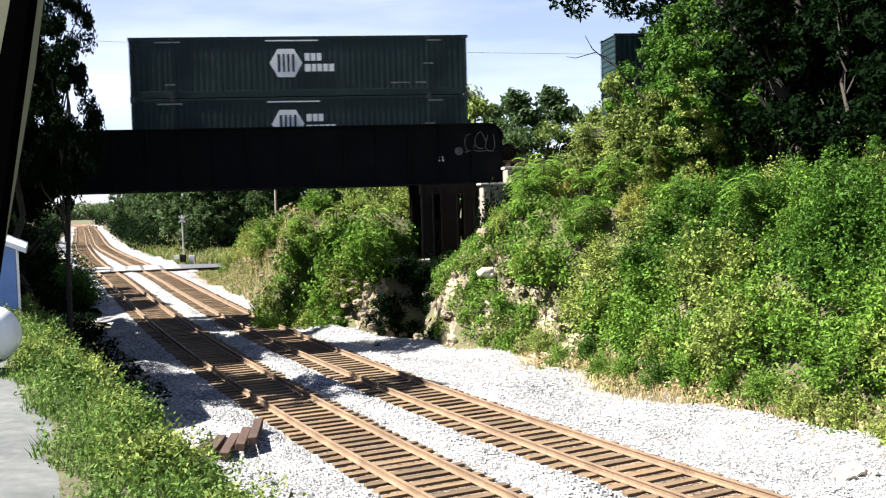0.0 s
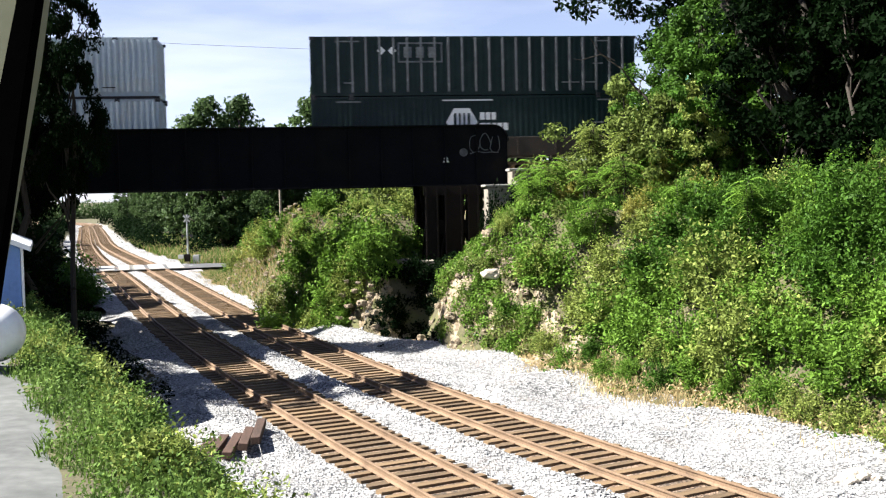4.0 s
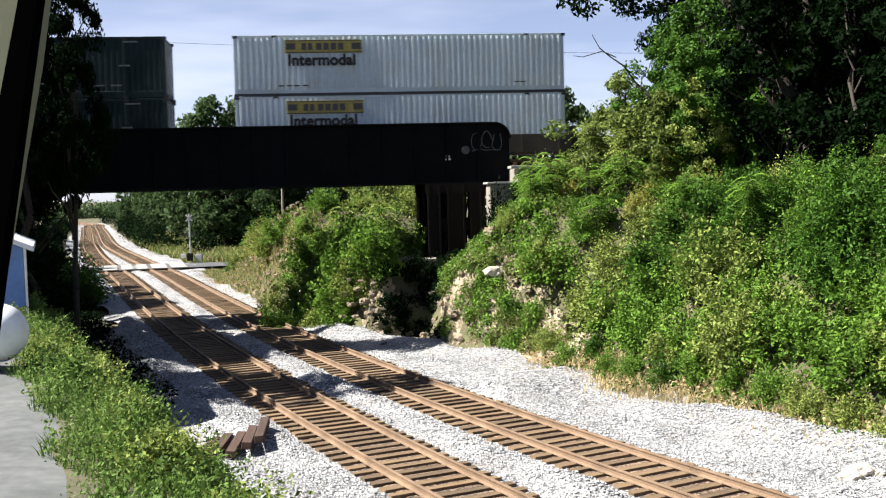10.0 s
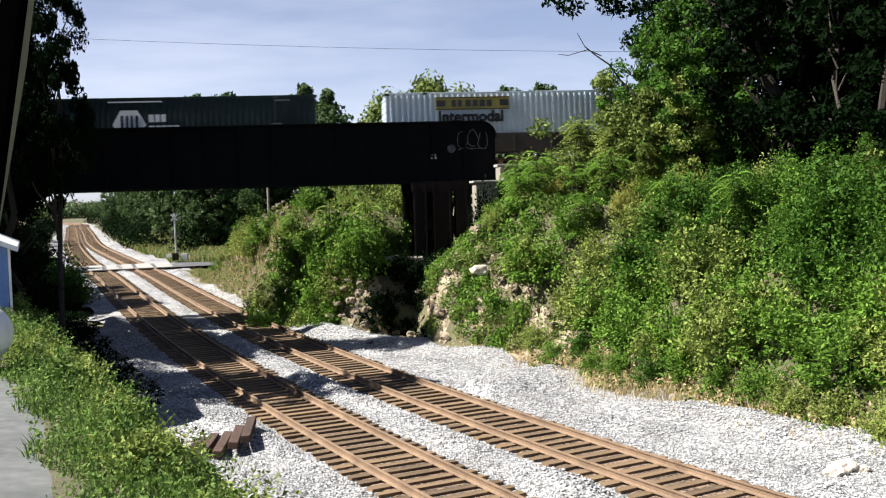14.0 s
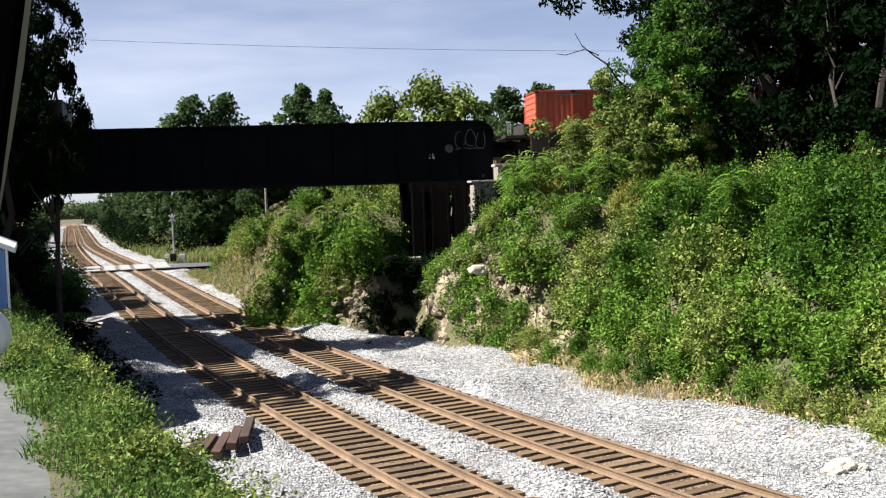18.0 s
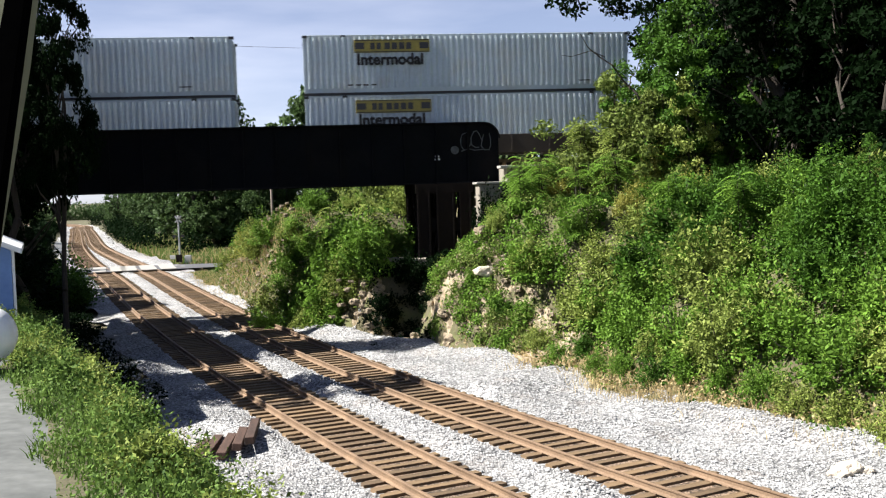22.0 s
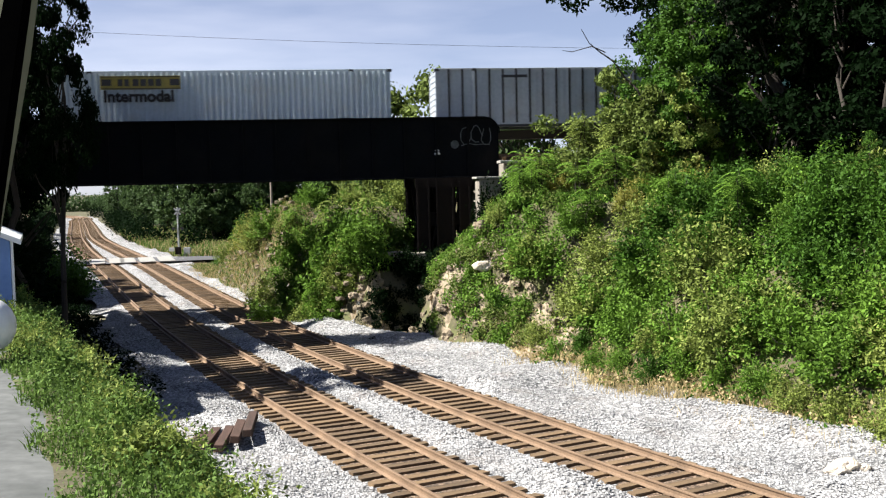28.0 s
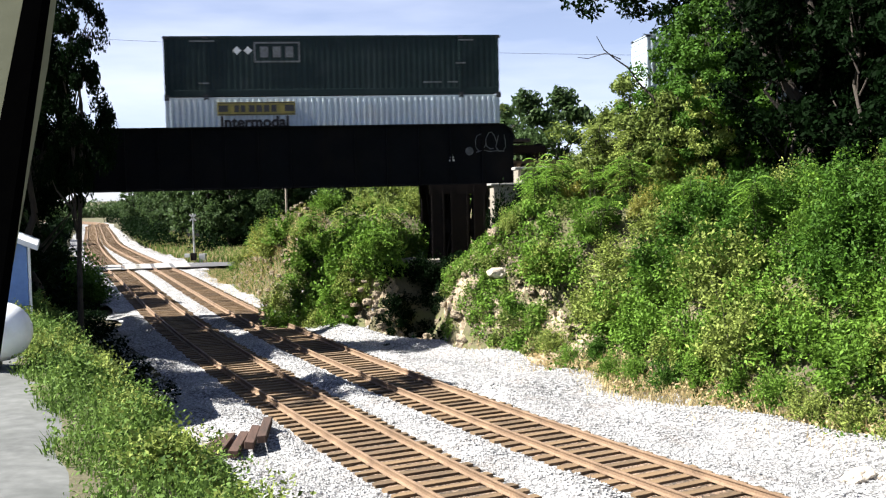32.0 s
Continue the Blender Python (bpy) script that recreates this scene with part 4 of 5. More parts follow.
def shrub(seed, r, h, leaves, size, mat, label, name="shrub"):
    rng = np.random.default_rng(seed)
    t = thing(name, label, "shrub", group="shrubs on the banks")
    n = 85
    a, el = rng.random(n) * 6.28, np.arcsin(0.05 + 0.95 * rng.random(n))
    q = 0.6 + 0.45 * rng.random(n) ** 0.7
    lop = 1 + 0.22 * np.sin(a * 2 + seed) + 0.15 * np.sin(a * 3 + seed * 2)
    tips = np.stack([r * q * lop * np.cos(el) * np.cos(a), r * q * lop * np.cos(el) * np.sin(a), h * q * lop * np.sin(el)], -1)
    base = np.stack([tips[:, 0] * 0.25, tips[:, 1] * 0.25, np.full(n, 0.05) + tips[:, 2] * 0.15], -1)
    v, f = sprays(rng, base, tips, leaves // n, size, 0.06 * r)
    bm = bmesh.new()
    if name == "shrub":
        for k in range(7):
            limb(bm, (rng.normal() * 0.1, rng.normal() * 0.1, -0.3), tips[k], 0.025, 0.006, rng)
        part("stem", bm, BARK, t)
    arrays("foliage", v, f, mat, t)
    return t


def tree(seed, h, r, bare, leaves, size, mat, label, lumps=70, trunk=0.22, group="trees round the cutting", lean=0.0):
    """A tapered trunk, limbs that reach to clumps of leaves; bare is the height below the crown."""
    rng = np.random.default_rng(seed)
    t = thing("tree", label, "tree", group=group)
    bm = bmesh.new()
    top = Vector((lean * h, rng.normal() * 0.3, h * 0.86))
    limb(bm, (0, 0, -0.5), top, trunk, trunk * 0.25, rng, 5, 9)
    z = bare + (h - bare) * rng.random(lumps)
    u = (z - bare) / (h - bare)
    wide = r * np.clip(np.sin(np.clip(u * 0.9 + 0.14, 0, 1) * math.pi) ** 0.7, 0.15, 1)
    a, q = rng.random(lumps) * 6.28, rng.random(lumps) ** 0.45
    lop = 1 + 0.3 * np.sin(a * 2 + seed) + 0.2 * np.sin(a * 3 + z)
    c = np.stack([wide * q * lop * np.cos(a) + top.x * z / h, wide * q * lop * np.sin(a), z], -1)
    for k in range(0, lumps, max(1, lumps // 16)):
        zz = max(bare * 0.7, c[k][2] - r * 0.7)
        limb(bm, top * (zz / top.z), c[k], trunk * 0.35, 0.02, rng)
    part("trunk", bm, BARK, t, "brown trunk and limbs")
    rr = r * (0.12 + 0.15 * rng.random(lumps))
    v, f = leaf_arrays(rng, c, rr, np.full(lumps, leaves // lumps), size)
    arrays("crown", v, f, mat, t)
    return t


def placed(ob, used, x, y, s=1.0, turn=0.0, sz=None, dz=0.0):
    m = pose(x, y, gz(x, y) - 0.1 + dz, 0, 0, turn) @ Matrix.Diagonal((s, s, sz or s, 1))
    if ob in used:
        return copy_thing(ob, m @ Matrix.Diagonal((1 / ob.scale.x, 1 / ob.scale.y, 1 / ob.scale.z, 1)))
    used.add(ob)
    ob.matrix_basis = m
    return ob


used = set()
SHRUBS = [shrub(11, 1.3, 2.2, 5200, 0.135, LEAF, "dense green shrub on the bank"), shrub(12, 1.2, 1.9, 5000, 0.13, LEAF, "dense green shrub on the bank"),
          shrub(13, 1.4, 2.5, 5400, 0.135, LEAF_LIGHT, "pale green shrub with small leaves"), shrub(14, 1.1, 1.6, 4600, 0.12, LEAF_LIGHT, "pale green shrub with small leaves"),
          shrub(15, 1.2, 2.1, 4600, 0.13, LEAF_YELLOW, "shrub with yellowing autumn leaves"), shrub(16, 1.3, 2.3, 4200, 0.16, LEAF, "leafy green shrub with long leaves"),
          shrub(17, 1.3, 2.3, 5200, 0.14, LEAF_DEEP, "deep green shrub with glossy leaves")]
# shrubs whose near-black leaf colour stands in for shade
SHADE_SHRUBS = [shrub(21, 1.5, 2.6, 2600, 0.22, LEAF_SHADED, "shrub with shade put into its near-black leaf colour"), shrub(22, 1.3, 2.0, 2200, 0.2, LEAF_SHADED, "shrub with shade put into its near-black leaf colour")]


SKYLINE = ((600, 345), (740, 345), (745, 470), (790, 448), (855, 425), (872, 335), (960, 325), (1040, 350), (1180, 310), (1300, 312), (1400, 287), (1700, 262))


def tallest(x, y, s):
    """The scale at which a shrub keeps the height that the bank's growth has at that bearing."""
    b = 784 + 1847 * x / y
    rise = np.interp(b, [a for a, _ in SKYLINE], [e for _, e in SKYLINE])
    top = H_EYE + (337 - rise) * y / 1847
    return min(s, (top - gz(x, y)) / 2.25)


def bank_shrubs():
    rr = random.Random(8)
    # the near bank beside the main track
    y = 16.0
    while y < 49:
        d = foot_r(y) + 0.9
        while d < foot_r(y) + 10.5:
            x = float(track_r(y)) + d / 0.87 + rr.uniform(-0.4, 0.4)
            yy = y + rr.uniform(-0.5, 0.5)
            p = (x - BASE.x) * LINE.x + (yy - BASE.y) * LINE.y
            q = (x - BASE.x) * SIDE.x + (yy - BASE.y) * SIDE.y
            under = p < 0.9 + 0.1 * q and q > -10.5 or p < -0.2 and q > -13 or p < 4.2 and q > -6.5
            if not under and q < -3.0:
                k = rr.choices(range(7), (5, 5, 3, 2, 0.25, 4, 4))[0]
                if x / yy > 0.22 and d > foot_r(y) + 3.5 and rr.random() < 0.7:
                    k = 6
                s = rr.uniform(0.75, 1.1) * (0.55 if d < foot_r(y) + 1.5 else 1) * (0.6 if p < 6.5 and q > -6.5 else 1)
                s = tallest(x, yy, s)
                if 0.2 < x < 2.7 and 38 < yy < 43.2:
                    s = min(s, 0.4)
                if s > 0.22:
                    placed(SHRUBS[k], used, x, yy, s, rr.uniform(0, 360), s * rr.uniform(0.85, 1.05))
            d += rr.uniform(1.05, 1.45)
        y += rr.uniform(1.1, 1.4)
    # the bank beyond the bridge
    y = 57.0
    while y < 86:
        d = foot_r(y) + 1.7
        while d < foot_r(y) + 10:
            x = float(track_r(y)) + d / 0.87 + rr.uniform(-0.4, 0.4)
            k = rr.choices(range(7), (3, 3, 2, 2, 0.2, 3, 4) if y < 64 else (1, 2, 3, 4, 2, 1, 1))[0]
            s = rr.uniform(0.7, 1.1) * (0.5 if d < foot_r(y) + 1.5 else 1) * (1 - 0.5 * float(smooth(64, 80, y)))
            placed(SHRUBS[k], used, x, y + rr.uniform(-0.6, 0.6), s, rr.uniform(0, 360))
            d += rr.uniform(1.8, 2.6)
        y += rr.uniform(2.0, 2.8)
    # between the bridge and the rock face on the far side
    for x, y, s, k in ((-8.2, 49.5, 0.7, 0), (-6.6, 49.2, 0.8, 3), (-5.2, 48.6, 0.8, 1), (-7.2, 52, 1.0, 5), (-5.2, 51.5, 1.1, 0), (-3.6, 51.5, 1.0, 2), (-5, 54, 1.3, 5), (-2.8, 54.5, 1.2, 0), (-7.5, 55, 1.1, 1), (-9.5, 55, 0.8, 2), (-3.5, 57, 1.3, 0), (-0.9, 57.5, 1.2, 1)):
        placed(SHRUBS[k], used, x, y, s, rr.uniform(0, 360))
    for x, y, s, k in ((-4.4, 48.3, 0.95, 2), (-5.2, 48.6, 1.0, 0), (-3.6, 47.9, 0.85, 5), (-5.8, 49.2, 0.95, 3), (-4.8, 49.0, 1.2, 5), (-6.5, 50.0, 0.8, 1), (-3.3, 48.6, 1.0, 0), (-4.0, 48.9, 1.3, 0), (-7.2, 51.4, 0.7, 3)):
        placed(SHRUBS[k], used, x, y, s, rr.uniform(0, 360), s * 1.15)
    # in front of the abutment
    for x, y, top, k in ((4.7, 46.4, 6.5, 0), (5.5, 46.0, 6.9, 4), (6.4, 46.4, 7.2, 2), (5.0, 45.0, 6.1, 1), (7.2, 46.0, 7.3, 4), (3.3, 46.7, 6.3, 1), (4.0, 46.2, 6.5, 5), (2.6, 46.2, 5.7, 0), (4.7, 47.2, 7.3, 2), (5.6, 47.2, 7.6, 0), (6.6, 47.4, 7.8, 2)):
        s = (top - gz(x, y)) / 2.2
        placed(SHRUBS[k], used, x, y, min(s, 1.0), rr.uniform(0, 360), s)
    # added where the bridge seat is only in shadow, in near-black leaf colour
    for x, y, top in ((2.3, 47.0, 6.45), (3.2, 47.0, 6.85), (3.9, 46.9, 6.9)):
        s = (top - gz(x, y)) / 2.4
        placed(SHADE_SHRUBS[rr.randrange(2)], used, x, y, min(s, 0.6), rr.uniform(0, 360), s)
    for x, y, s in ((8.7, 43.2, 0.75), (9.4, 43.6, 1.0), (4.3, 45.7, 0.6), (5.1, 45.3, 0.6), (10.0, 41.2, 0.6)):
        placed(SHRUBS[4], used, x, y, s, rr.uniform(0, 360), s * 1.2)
    # added in the gully: near-black leaves that stand in for its shade
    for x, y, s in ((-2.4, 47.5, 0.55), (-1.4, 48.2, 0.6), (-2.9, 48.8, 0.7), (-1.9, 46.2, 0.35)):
        placed(SHADE_SHRUBS[rr.randrange(2)], used, x, y, s, rr.uniform(0, 360))
    # backing shrubs added behind the bank; near-black leaves stand in for deep shade
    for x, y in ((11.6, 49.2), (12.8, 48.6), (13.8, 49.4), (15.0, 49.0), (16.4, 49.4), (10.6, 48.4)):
        placed(SHADE_SHRUBS[rr.randrange(2)], used, x, y, rr.uniform(1.0, 1.3), rr.uniform(0, 360))
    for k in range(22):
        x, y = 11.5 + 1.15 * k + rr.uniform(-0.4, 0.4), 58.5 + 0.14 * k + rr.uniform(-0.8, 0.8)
        placed(SHADE_SHRUBS[k % 2], used, x, y, rr.uniform(1.9, 2.5), rr.uniform(0, 360))
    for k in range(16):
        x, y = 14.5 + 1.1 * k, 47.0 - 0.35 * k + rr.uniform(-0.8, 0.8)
        placed(SHADE_SHRUBS[k % 2], used, x, y, rr.uniform(1.4, 1.9), rr.uniform(0, 360))
    # leafy growth beyond the bridge on the near side of the single track
    for x, y, s, k in ((-22.2, 62.5, 1.2, 6), (-23.4, 64.5, 1.4, 6), (-24.4, 68, 1.2, 6)):
        placed(SHRUBS[k], used, x, y, s, rr.uniform(0, 360))
    # the left side, its shade put into the near-black leaf colour
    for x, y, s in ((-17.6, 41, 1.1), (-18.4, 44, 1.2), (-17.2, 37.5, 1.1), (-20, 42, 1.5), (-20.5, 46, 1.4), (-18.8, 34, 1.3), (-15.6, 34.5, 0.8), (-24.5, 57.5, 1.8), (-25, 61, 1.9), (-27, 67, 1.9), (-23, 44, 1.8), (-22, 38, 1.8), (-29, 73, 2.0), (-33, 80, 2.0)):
        placed(SHADE_SHRUBS[rr.randrange(2)], used, x, y, s, rr.uniform(0, 360))


bank_shrubs()


def pinnate(seed, h, fronds, mat, label):
    """Upright stems that carry arching fronds, each with paired leaflets along its rib."""
    rng = np.random.default_rng(seed)
    t = thing("sumac", label, "shrub", group="sumacs on the banks")
    vs = []
    stems = [Vector((rng.normal() * 0.25, rng.normal() * 0.25, h * (0.7 + 0.3 * rng.random()))) for k in range(4)]
    for q in stems:
        bm = bmesh.new()
        limb(bm, (q.x * 0.3, q.y * 0.3, -0.3), q, 0.025, 0.01, rng)
        part("stem", bm, BARK, t)
    for k in range(fronds):
        q = stems[k % 4]
        z = q.z * (0.3 + 0.7 * rng.random() ** 0.6)
        o = np.array((q.x * z / q.z, q.y * z / q.z, z))
        a, ln = rng.random() * 6.28, 0.55 + 0.4 * rng.random()
        d = np.array((math.cos(a), math.sin(a), 0.0))
        side = np.array((-d[1], d[0], 0.0))
        up = 0.75 * rng.random() + 0.1
        for j in range(9):
            u = 0.15 + 0.85 * j / 8
            p = o + d * ln * u + np.array((0, 0, ln * (up * u - 0.75 * u * u)))
            for w in (-1, 1):
                tip = p + (side * w * 0.9 + d * 0.35) * 0.22 * (1.1 - 0.5 * u) + np.array((0, 0, -0.05 - 0.03 * rng.random()))
                mid = (p + tip) / 2
                vs += [p, mid + d * 0.035, tip, mid - d * 0.035]
    arrays("foliage", np.array(vs), np.arange(len(vs)).reshape(-1, 4), mat, t)
    return t


SUMACS = [pinnate(91, 2.9, 70, LEAF_LIGHT, "pale green sumac with long feathery fronds"), pinnate(92, 2.3, 60, LEAF, "green sumac with feathery fronds"), pinnate(93, 1.8, 50, LEAF, "green sumac with feathery fronds")]
for x, y, s, k in ((-4.9, 48.4, 1.1, 0), (-5.4, 48.9, 1.0, 1), (-3.9, 48.2, 1.05, 1), (-4.5, 47.9, 0.8, 2), (-6.0, 56.5, 1.15, 0), (-5.4, 57.2, 1.2, 1), (-6.9, 57.6, 1.0, 1), (-4.4, 56.0, 1.2, 1), (-3.6, 57.0, 1.2, 0), (-8.2, 58.5, 0.9, 1), (-2.8, 55.6, 1.1, 2), (3.6, 45.4, 1.0, 1), (3.9, 44.6, 1.0, 2), (4.3, 43.6, 1.1, 1), (5.6, 42.4, 1.0, 2), (3.6, 42.6, 0.9, 2), (7.0, 40.4, 1.0, 1), (8.6, 37.6, 1.0, 2), (5.6, 39.6, 0.9, 2), (10.0, 34.5, 1.0, 1), (11.0, 31.0, 0.9, 2), (6.5, 45.2, 1.3, 0), (7.6, 44.2, 1.2, 0), (8.6, 43.2, 1.2, 1)):
    placed(SUMACS[k], used, x, y, s, 77 * x + 31 * y)
WEEDS = [shrub(61, 0.55, 0.8, 1700, 0.07, GRASS, "tall green weeds on the grassy bank", "weed_clump"), shrub(62, 0.5, 0.65, 1500, 0.065, LEAF_LIGHT, "pale green weeds on the grassy bank", "weed_clump"), shrub(63, 0.45, 0.6, 1400, 0.065, GRASS, "bushy green weeds on the grassy bank", "weed_clump")]


def small_growth():
    rr = random.Random(31)
    for k in range(150):
        y = 8.5 + 30 * rr.random() ** 1.1
        x = float(track_l(y)) - rr.uniform(4.2, 7.5) / 0.87
        s = rr.uniform(0.6, 1.25)
        placed(WEEDS[rr.choice((0, 0, 1, 2))], used, x, y, s, rr.uniform(0, 360))


small_growth()
# BIG and LEFT carry the shade in their near-black leaf colour
BIG = [tree(31, 19, 4.6, 4.5, 22000, 0.25, LEAF_SHADED, "tall broadleaf tree, shade put into its near-black leaf colour", 90, 0.32), tree(32, 17, 4.2, 3.5, 21000, 0.25, LEAF_SHADED, "tall broadleaf tree, shade put into its near-black leaf colour", 85, 0.28)]
LEFT = tree(38, 16.5, 3.5, 7.4, 30000, 0.2, LEAF_SHADED, "leafy tree with a high crown over the cutting, leaves coloured near-black as shade", 90, 0.28)
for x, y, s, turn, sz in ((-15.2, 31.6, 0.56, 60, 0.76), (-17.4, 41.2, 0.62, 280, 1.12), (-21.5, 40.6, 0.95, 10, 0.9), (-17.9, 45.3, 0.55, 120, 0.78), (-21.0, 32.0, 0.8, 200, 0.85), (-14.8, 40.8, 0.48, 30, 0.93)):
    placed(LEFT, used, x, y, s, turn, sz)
MID = [tree(33, 8.2, 2.3, 0.8, 9000, 0.2, LEAF_LIGHT, "young pale green tree with a thin trunk", 60, 0.1), tree(34, 9.5, 2.6, 1.0, 12000, 0.18, LEAF_DEEP, "young deep green tree on the bank", 60, 0.12), tree(39, 9.5, 2.8, 1.0, 8000, 0.26, LEAF_SHADED, "young tree at the wood edge, leaves coloured near-black as shade", 60, 0.12)]
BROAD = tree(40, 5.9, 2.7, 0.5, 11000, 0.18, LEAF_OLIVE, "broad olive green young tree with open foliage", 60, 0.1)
HIGH = tree(43, 25, 5.0, 13.5, 16000, 0.3, LEAF_SHADED, "tall tree added with its crown out of view, to shade the wood edge", 80, 0.3)
FAR = [tree(35, 13, 4.0, 1.8, 11000, 0.36, LEAF_FAR, "green broadleaf tree in the woods beyond the bridge", 110, 0.25), tree(36, 12, 4.2, 1.5, 12000, 0.33, LEAF_OLIVE, "olive green broadleaf tree beyond the bridge", 110, 0.25), tree(37, 14, 3.6, 2.5, 8000, 0.46, LEAF_FAR, "dark green broadleaf tree in the woods", 110, 0.26)]
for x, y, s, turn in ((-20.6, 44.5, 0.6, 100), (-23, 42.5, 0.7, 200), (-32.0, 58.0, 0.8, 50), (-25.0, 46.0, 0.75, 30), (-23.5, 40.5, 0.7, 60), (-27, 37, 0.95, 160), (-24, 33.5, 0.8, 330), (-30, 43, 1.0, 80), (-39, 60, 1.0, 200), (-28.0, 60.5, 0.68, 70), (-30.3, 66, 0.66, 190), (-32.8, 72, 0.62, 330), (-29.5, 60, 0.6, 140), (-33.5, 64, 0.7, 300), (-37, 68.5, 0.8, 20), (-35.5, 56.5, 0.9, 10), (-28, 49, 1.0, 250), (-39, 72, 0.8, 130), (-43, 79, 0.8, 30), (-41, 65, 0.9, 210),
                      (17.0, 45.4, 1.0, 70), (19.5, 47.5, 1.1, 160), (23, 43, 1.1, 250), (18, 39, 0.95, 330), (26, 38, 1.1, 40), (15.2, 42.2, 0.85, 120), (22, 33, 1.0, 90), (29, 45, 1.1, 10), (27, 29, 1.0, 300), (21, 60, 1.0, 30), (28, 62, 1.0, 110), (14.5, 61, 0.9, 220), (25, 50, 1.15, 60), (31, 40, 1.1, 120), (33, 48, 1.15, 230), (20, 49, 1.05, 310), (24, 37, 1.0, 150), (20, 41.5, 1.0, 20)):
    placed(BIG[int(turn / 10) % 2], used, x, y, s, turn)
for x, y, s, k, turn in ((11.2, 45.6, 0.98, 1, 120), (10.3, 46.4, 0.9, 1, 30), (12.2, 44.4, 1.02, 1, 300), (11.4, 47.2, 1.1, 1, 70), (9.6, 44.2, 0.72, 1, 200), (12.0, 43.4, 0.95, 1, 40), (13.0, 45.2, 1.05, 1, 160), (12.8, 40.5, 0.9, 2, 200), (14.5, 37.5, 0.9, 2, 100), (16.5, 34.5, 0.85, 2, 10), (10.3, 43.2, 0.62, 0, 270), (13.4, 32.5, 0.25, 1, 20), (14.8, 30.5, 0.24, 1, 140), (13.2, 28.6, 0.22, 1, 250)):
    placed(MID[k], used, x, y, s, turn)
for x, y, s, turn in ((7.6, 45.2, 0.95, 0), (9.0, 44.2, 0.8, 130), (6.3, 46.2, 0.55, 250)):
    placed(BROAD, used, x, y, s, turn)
# high crowns out of view, added to keep the sun off the wood
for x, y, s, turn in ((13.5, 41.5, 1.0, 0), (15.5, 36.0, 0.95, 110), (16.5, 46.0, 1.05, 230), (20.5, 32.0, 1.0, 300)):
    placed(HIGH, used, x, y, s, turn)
rr = random.Random(4)
for x, y, s, k in ((-29.5, 128, 1.4, 0), (-26.0, 130, 1.42, 0), (-16.0, 129, 1.36, 2), (-12.6, 127, 1.3, 2), (-4.0, 92, 1.2, 1), (-0.5, 93, 1.32, 1), (2.6, 92, 1.22, 1), (6.3, 89, 1.1, 0), (9.5, 90, 1.12, 0), (5.2, 100, 1.0, 2), (14, 94, 1.1, 1), (-9, 118, 0.9, 2), (-5, 112, 0.9, 0), (-21, 126, 1.0, 2)):
    placed(FAR[k], used, x, y, s, rr.uniform(0, 360))
for k in range(46):
    x, y = -52 + 1.15 * k + rr.uniform(-1.5, 1.5), 122 + rr.uniform(-5, 14)
    if track_l(y) - 10 < x < track_r(y) + 9:
        continue
    placed(FAR[rr.choice((0, 0, 2, 2))], used, x, y, rr.uniform(0.62, 0.85), rr.uniform(0, 360))
for k in range(20):
    y = 130 + 8 * k
    s = 1.0 if y < 240 else 0.5
    placed(FAR[rr.choice((0, 2))], used, float(track_r(y)) + rr.uniform(6, 13), y, s * rr.uniform(0.7, 0.95), rr.uniform(0, 360))
    placed(FAR[rr.choice((0, 2))], used, float(track_l(y)) - rr.uniform(8, 15), y - 6, rr.uniform(0.7, 0.95), rr.uniform(0, 360))


def blades(name, label, n, area, mat, h0, h1, seed, w=0.03):
    """Upright blades of grass in tufts; area(rng, n) gives x and y."""
    rng = np.random.default_rng(seed)
    x, y = area(rng, n)
    z = ground_z(x, y) - 0.03
    a = rng.random(n) * 6.28
    h = h0 + (h1 - h0) * rng.random(n)
    lean = rng.normal(size=(n, 2)) * 0.3 * h[:, None]
    p = np.stack([x, y, z], -1)
    side = np.stack([np.cos(a), np.sin(a), np.zeros(n)], -1) * w * (0.6 + 0.8 * rng.random((n, 1)))
    tip = p + np.stack([lean[:, 0], lean[:, 1], h], -1)
    mid = p + np.stack([lean[:, 0] * 0.35, lean[:, 1] * 0.35, h * 0.55], -1)
    v = np.stack([p - side, p + side, mid + side * 0.8, tip, mid - side * 0.8], 1).reshape(-1, 3)
    f = (np.array([(0, 1, 2, 4)])[None] + 5 * np.arange(n)[:, None, None]).reshape(-1, 4)
    f2 = (np.array([(4, 2, 3, 3)])[None] + 5 * np.arange(n)[:, None, None]).reshape(-1, 4)[:, :3]
    me = arrays(name, v, np.concatenate([f[:, [0, 1, 2]], f[:, [0, 2, 3]], f2]), mat)
    return tagged(me, label, "grass", kind="stuff")


def left_bank(rng, n):
    y = 7 + 34 * rng.random(n) ** 1.2
    d = 4.0 + (4.3 - 0.3 * smooth(10, 16, y)) * rng.random(n) + 0.25 * np.sin(y * 2.1)
    return track_l(y) - d / 0.87, y


def right_foot(rng, n):
    y = 18 + 70 * rng.random(n)
    d = foot_r(y) + rng.normal(size=n) * 0.5 + 0.45
    return track_r(y) + d / 0.87, y


blades("bank_grass", "tall green grass and weeds beside the driveway", 34000, left_bank, GRASS, 0.08, 0.32, 1, 0.009)
blades("dry_bank_grass", "dry straw-coloured grass at the foot of the banks", 18000, right_foot, DRY_GRASS, 0.12, 0.5, 2, 0.012)


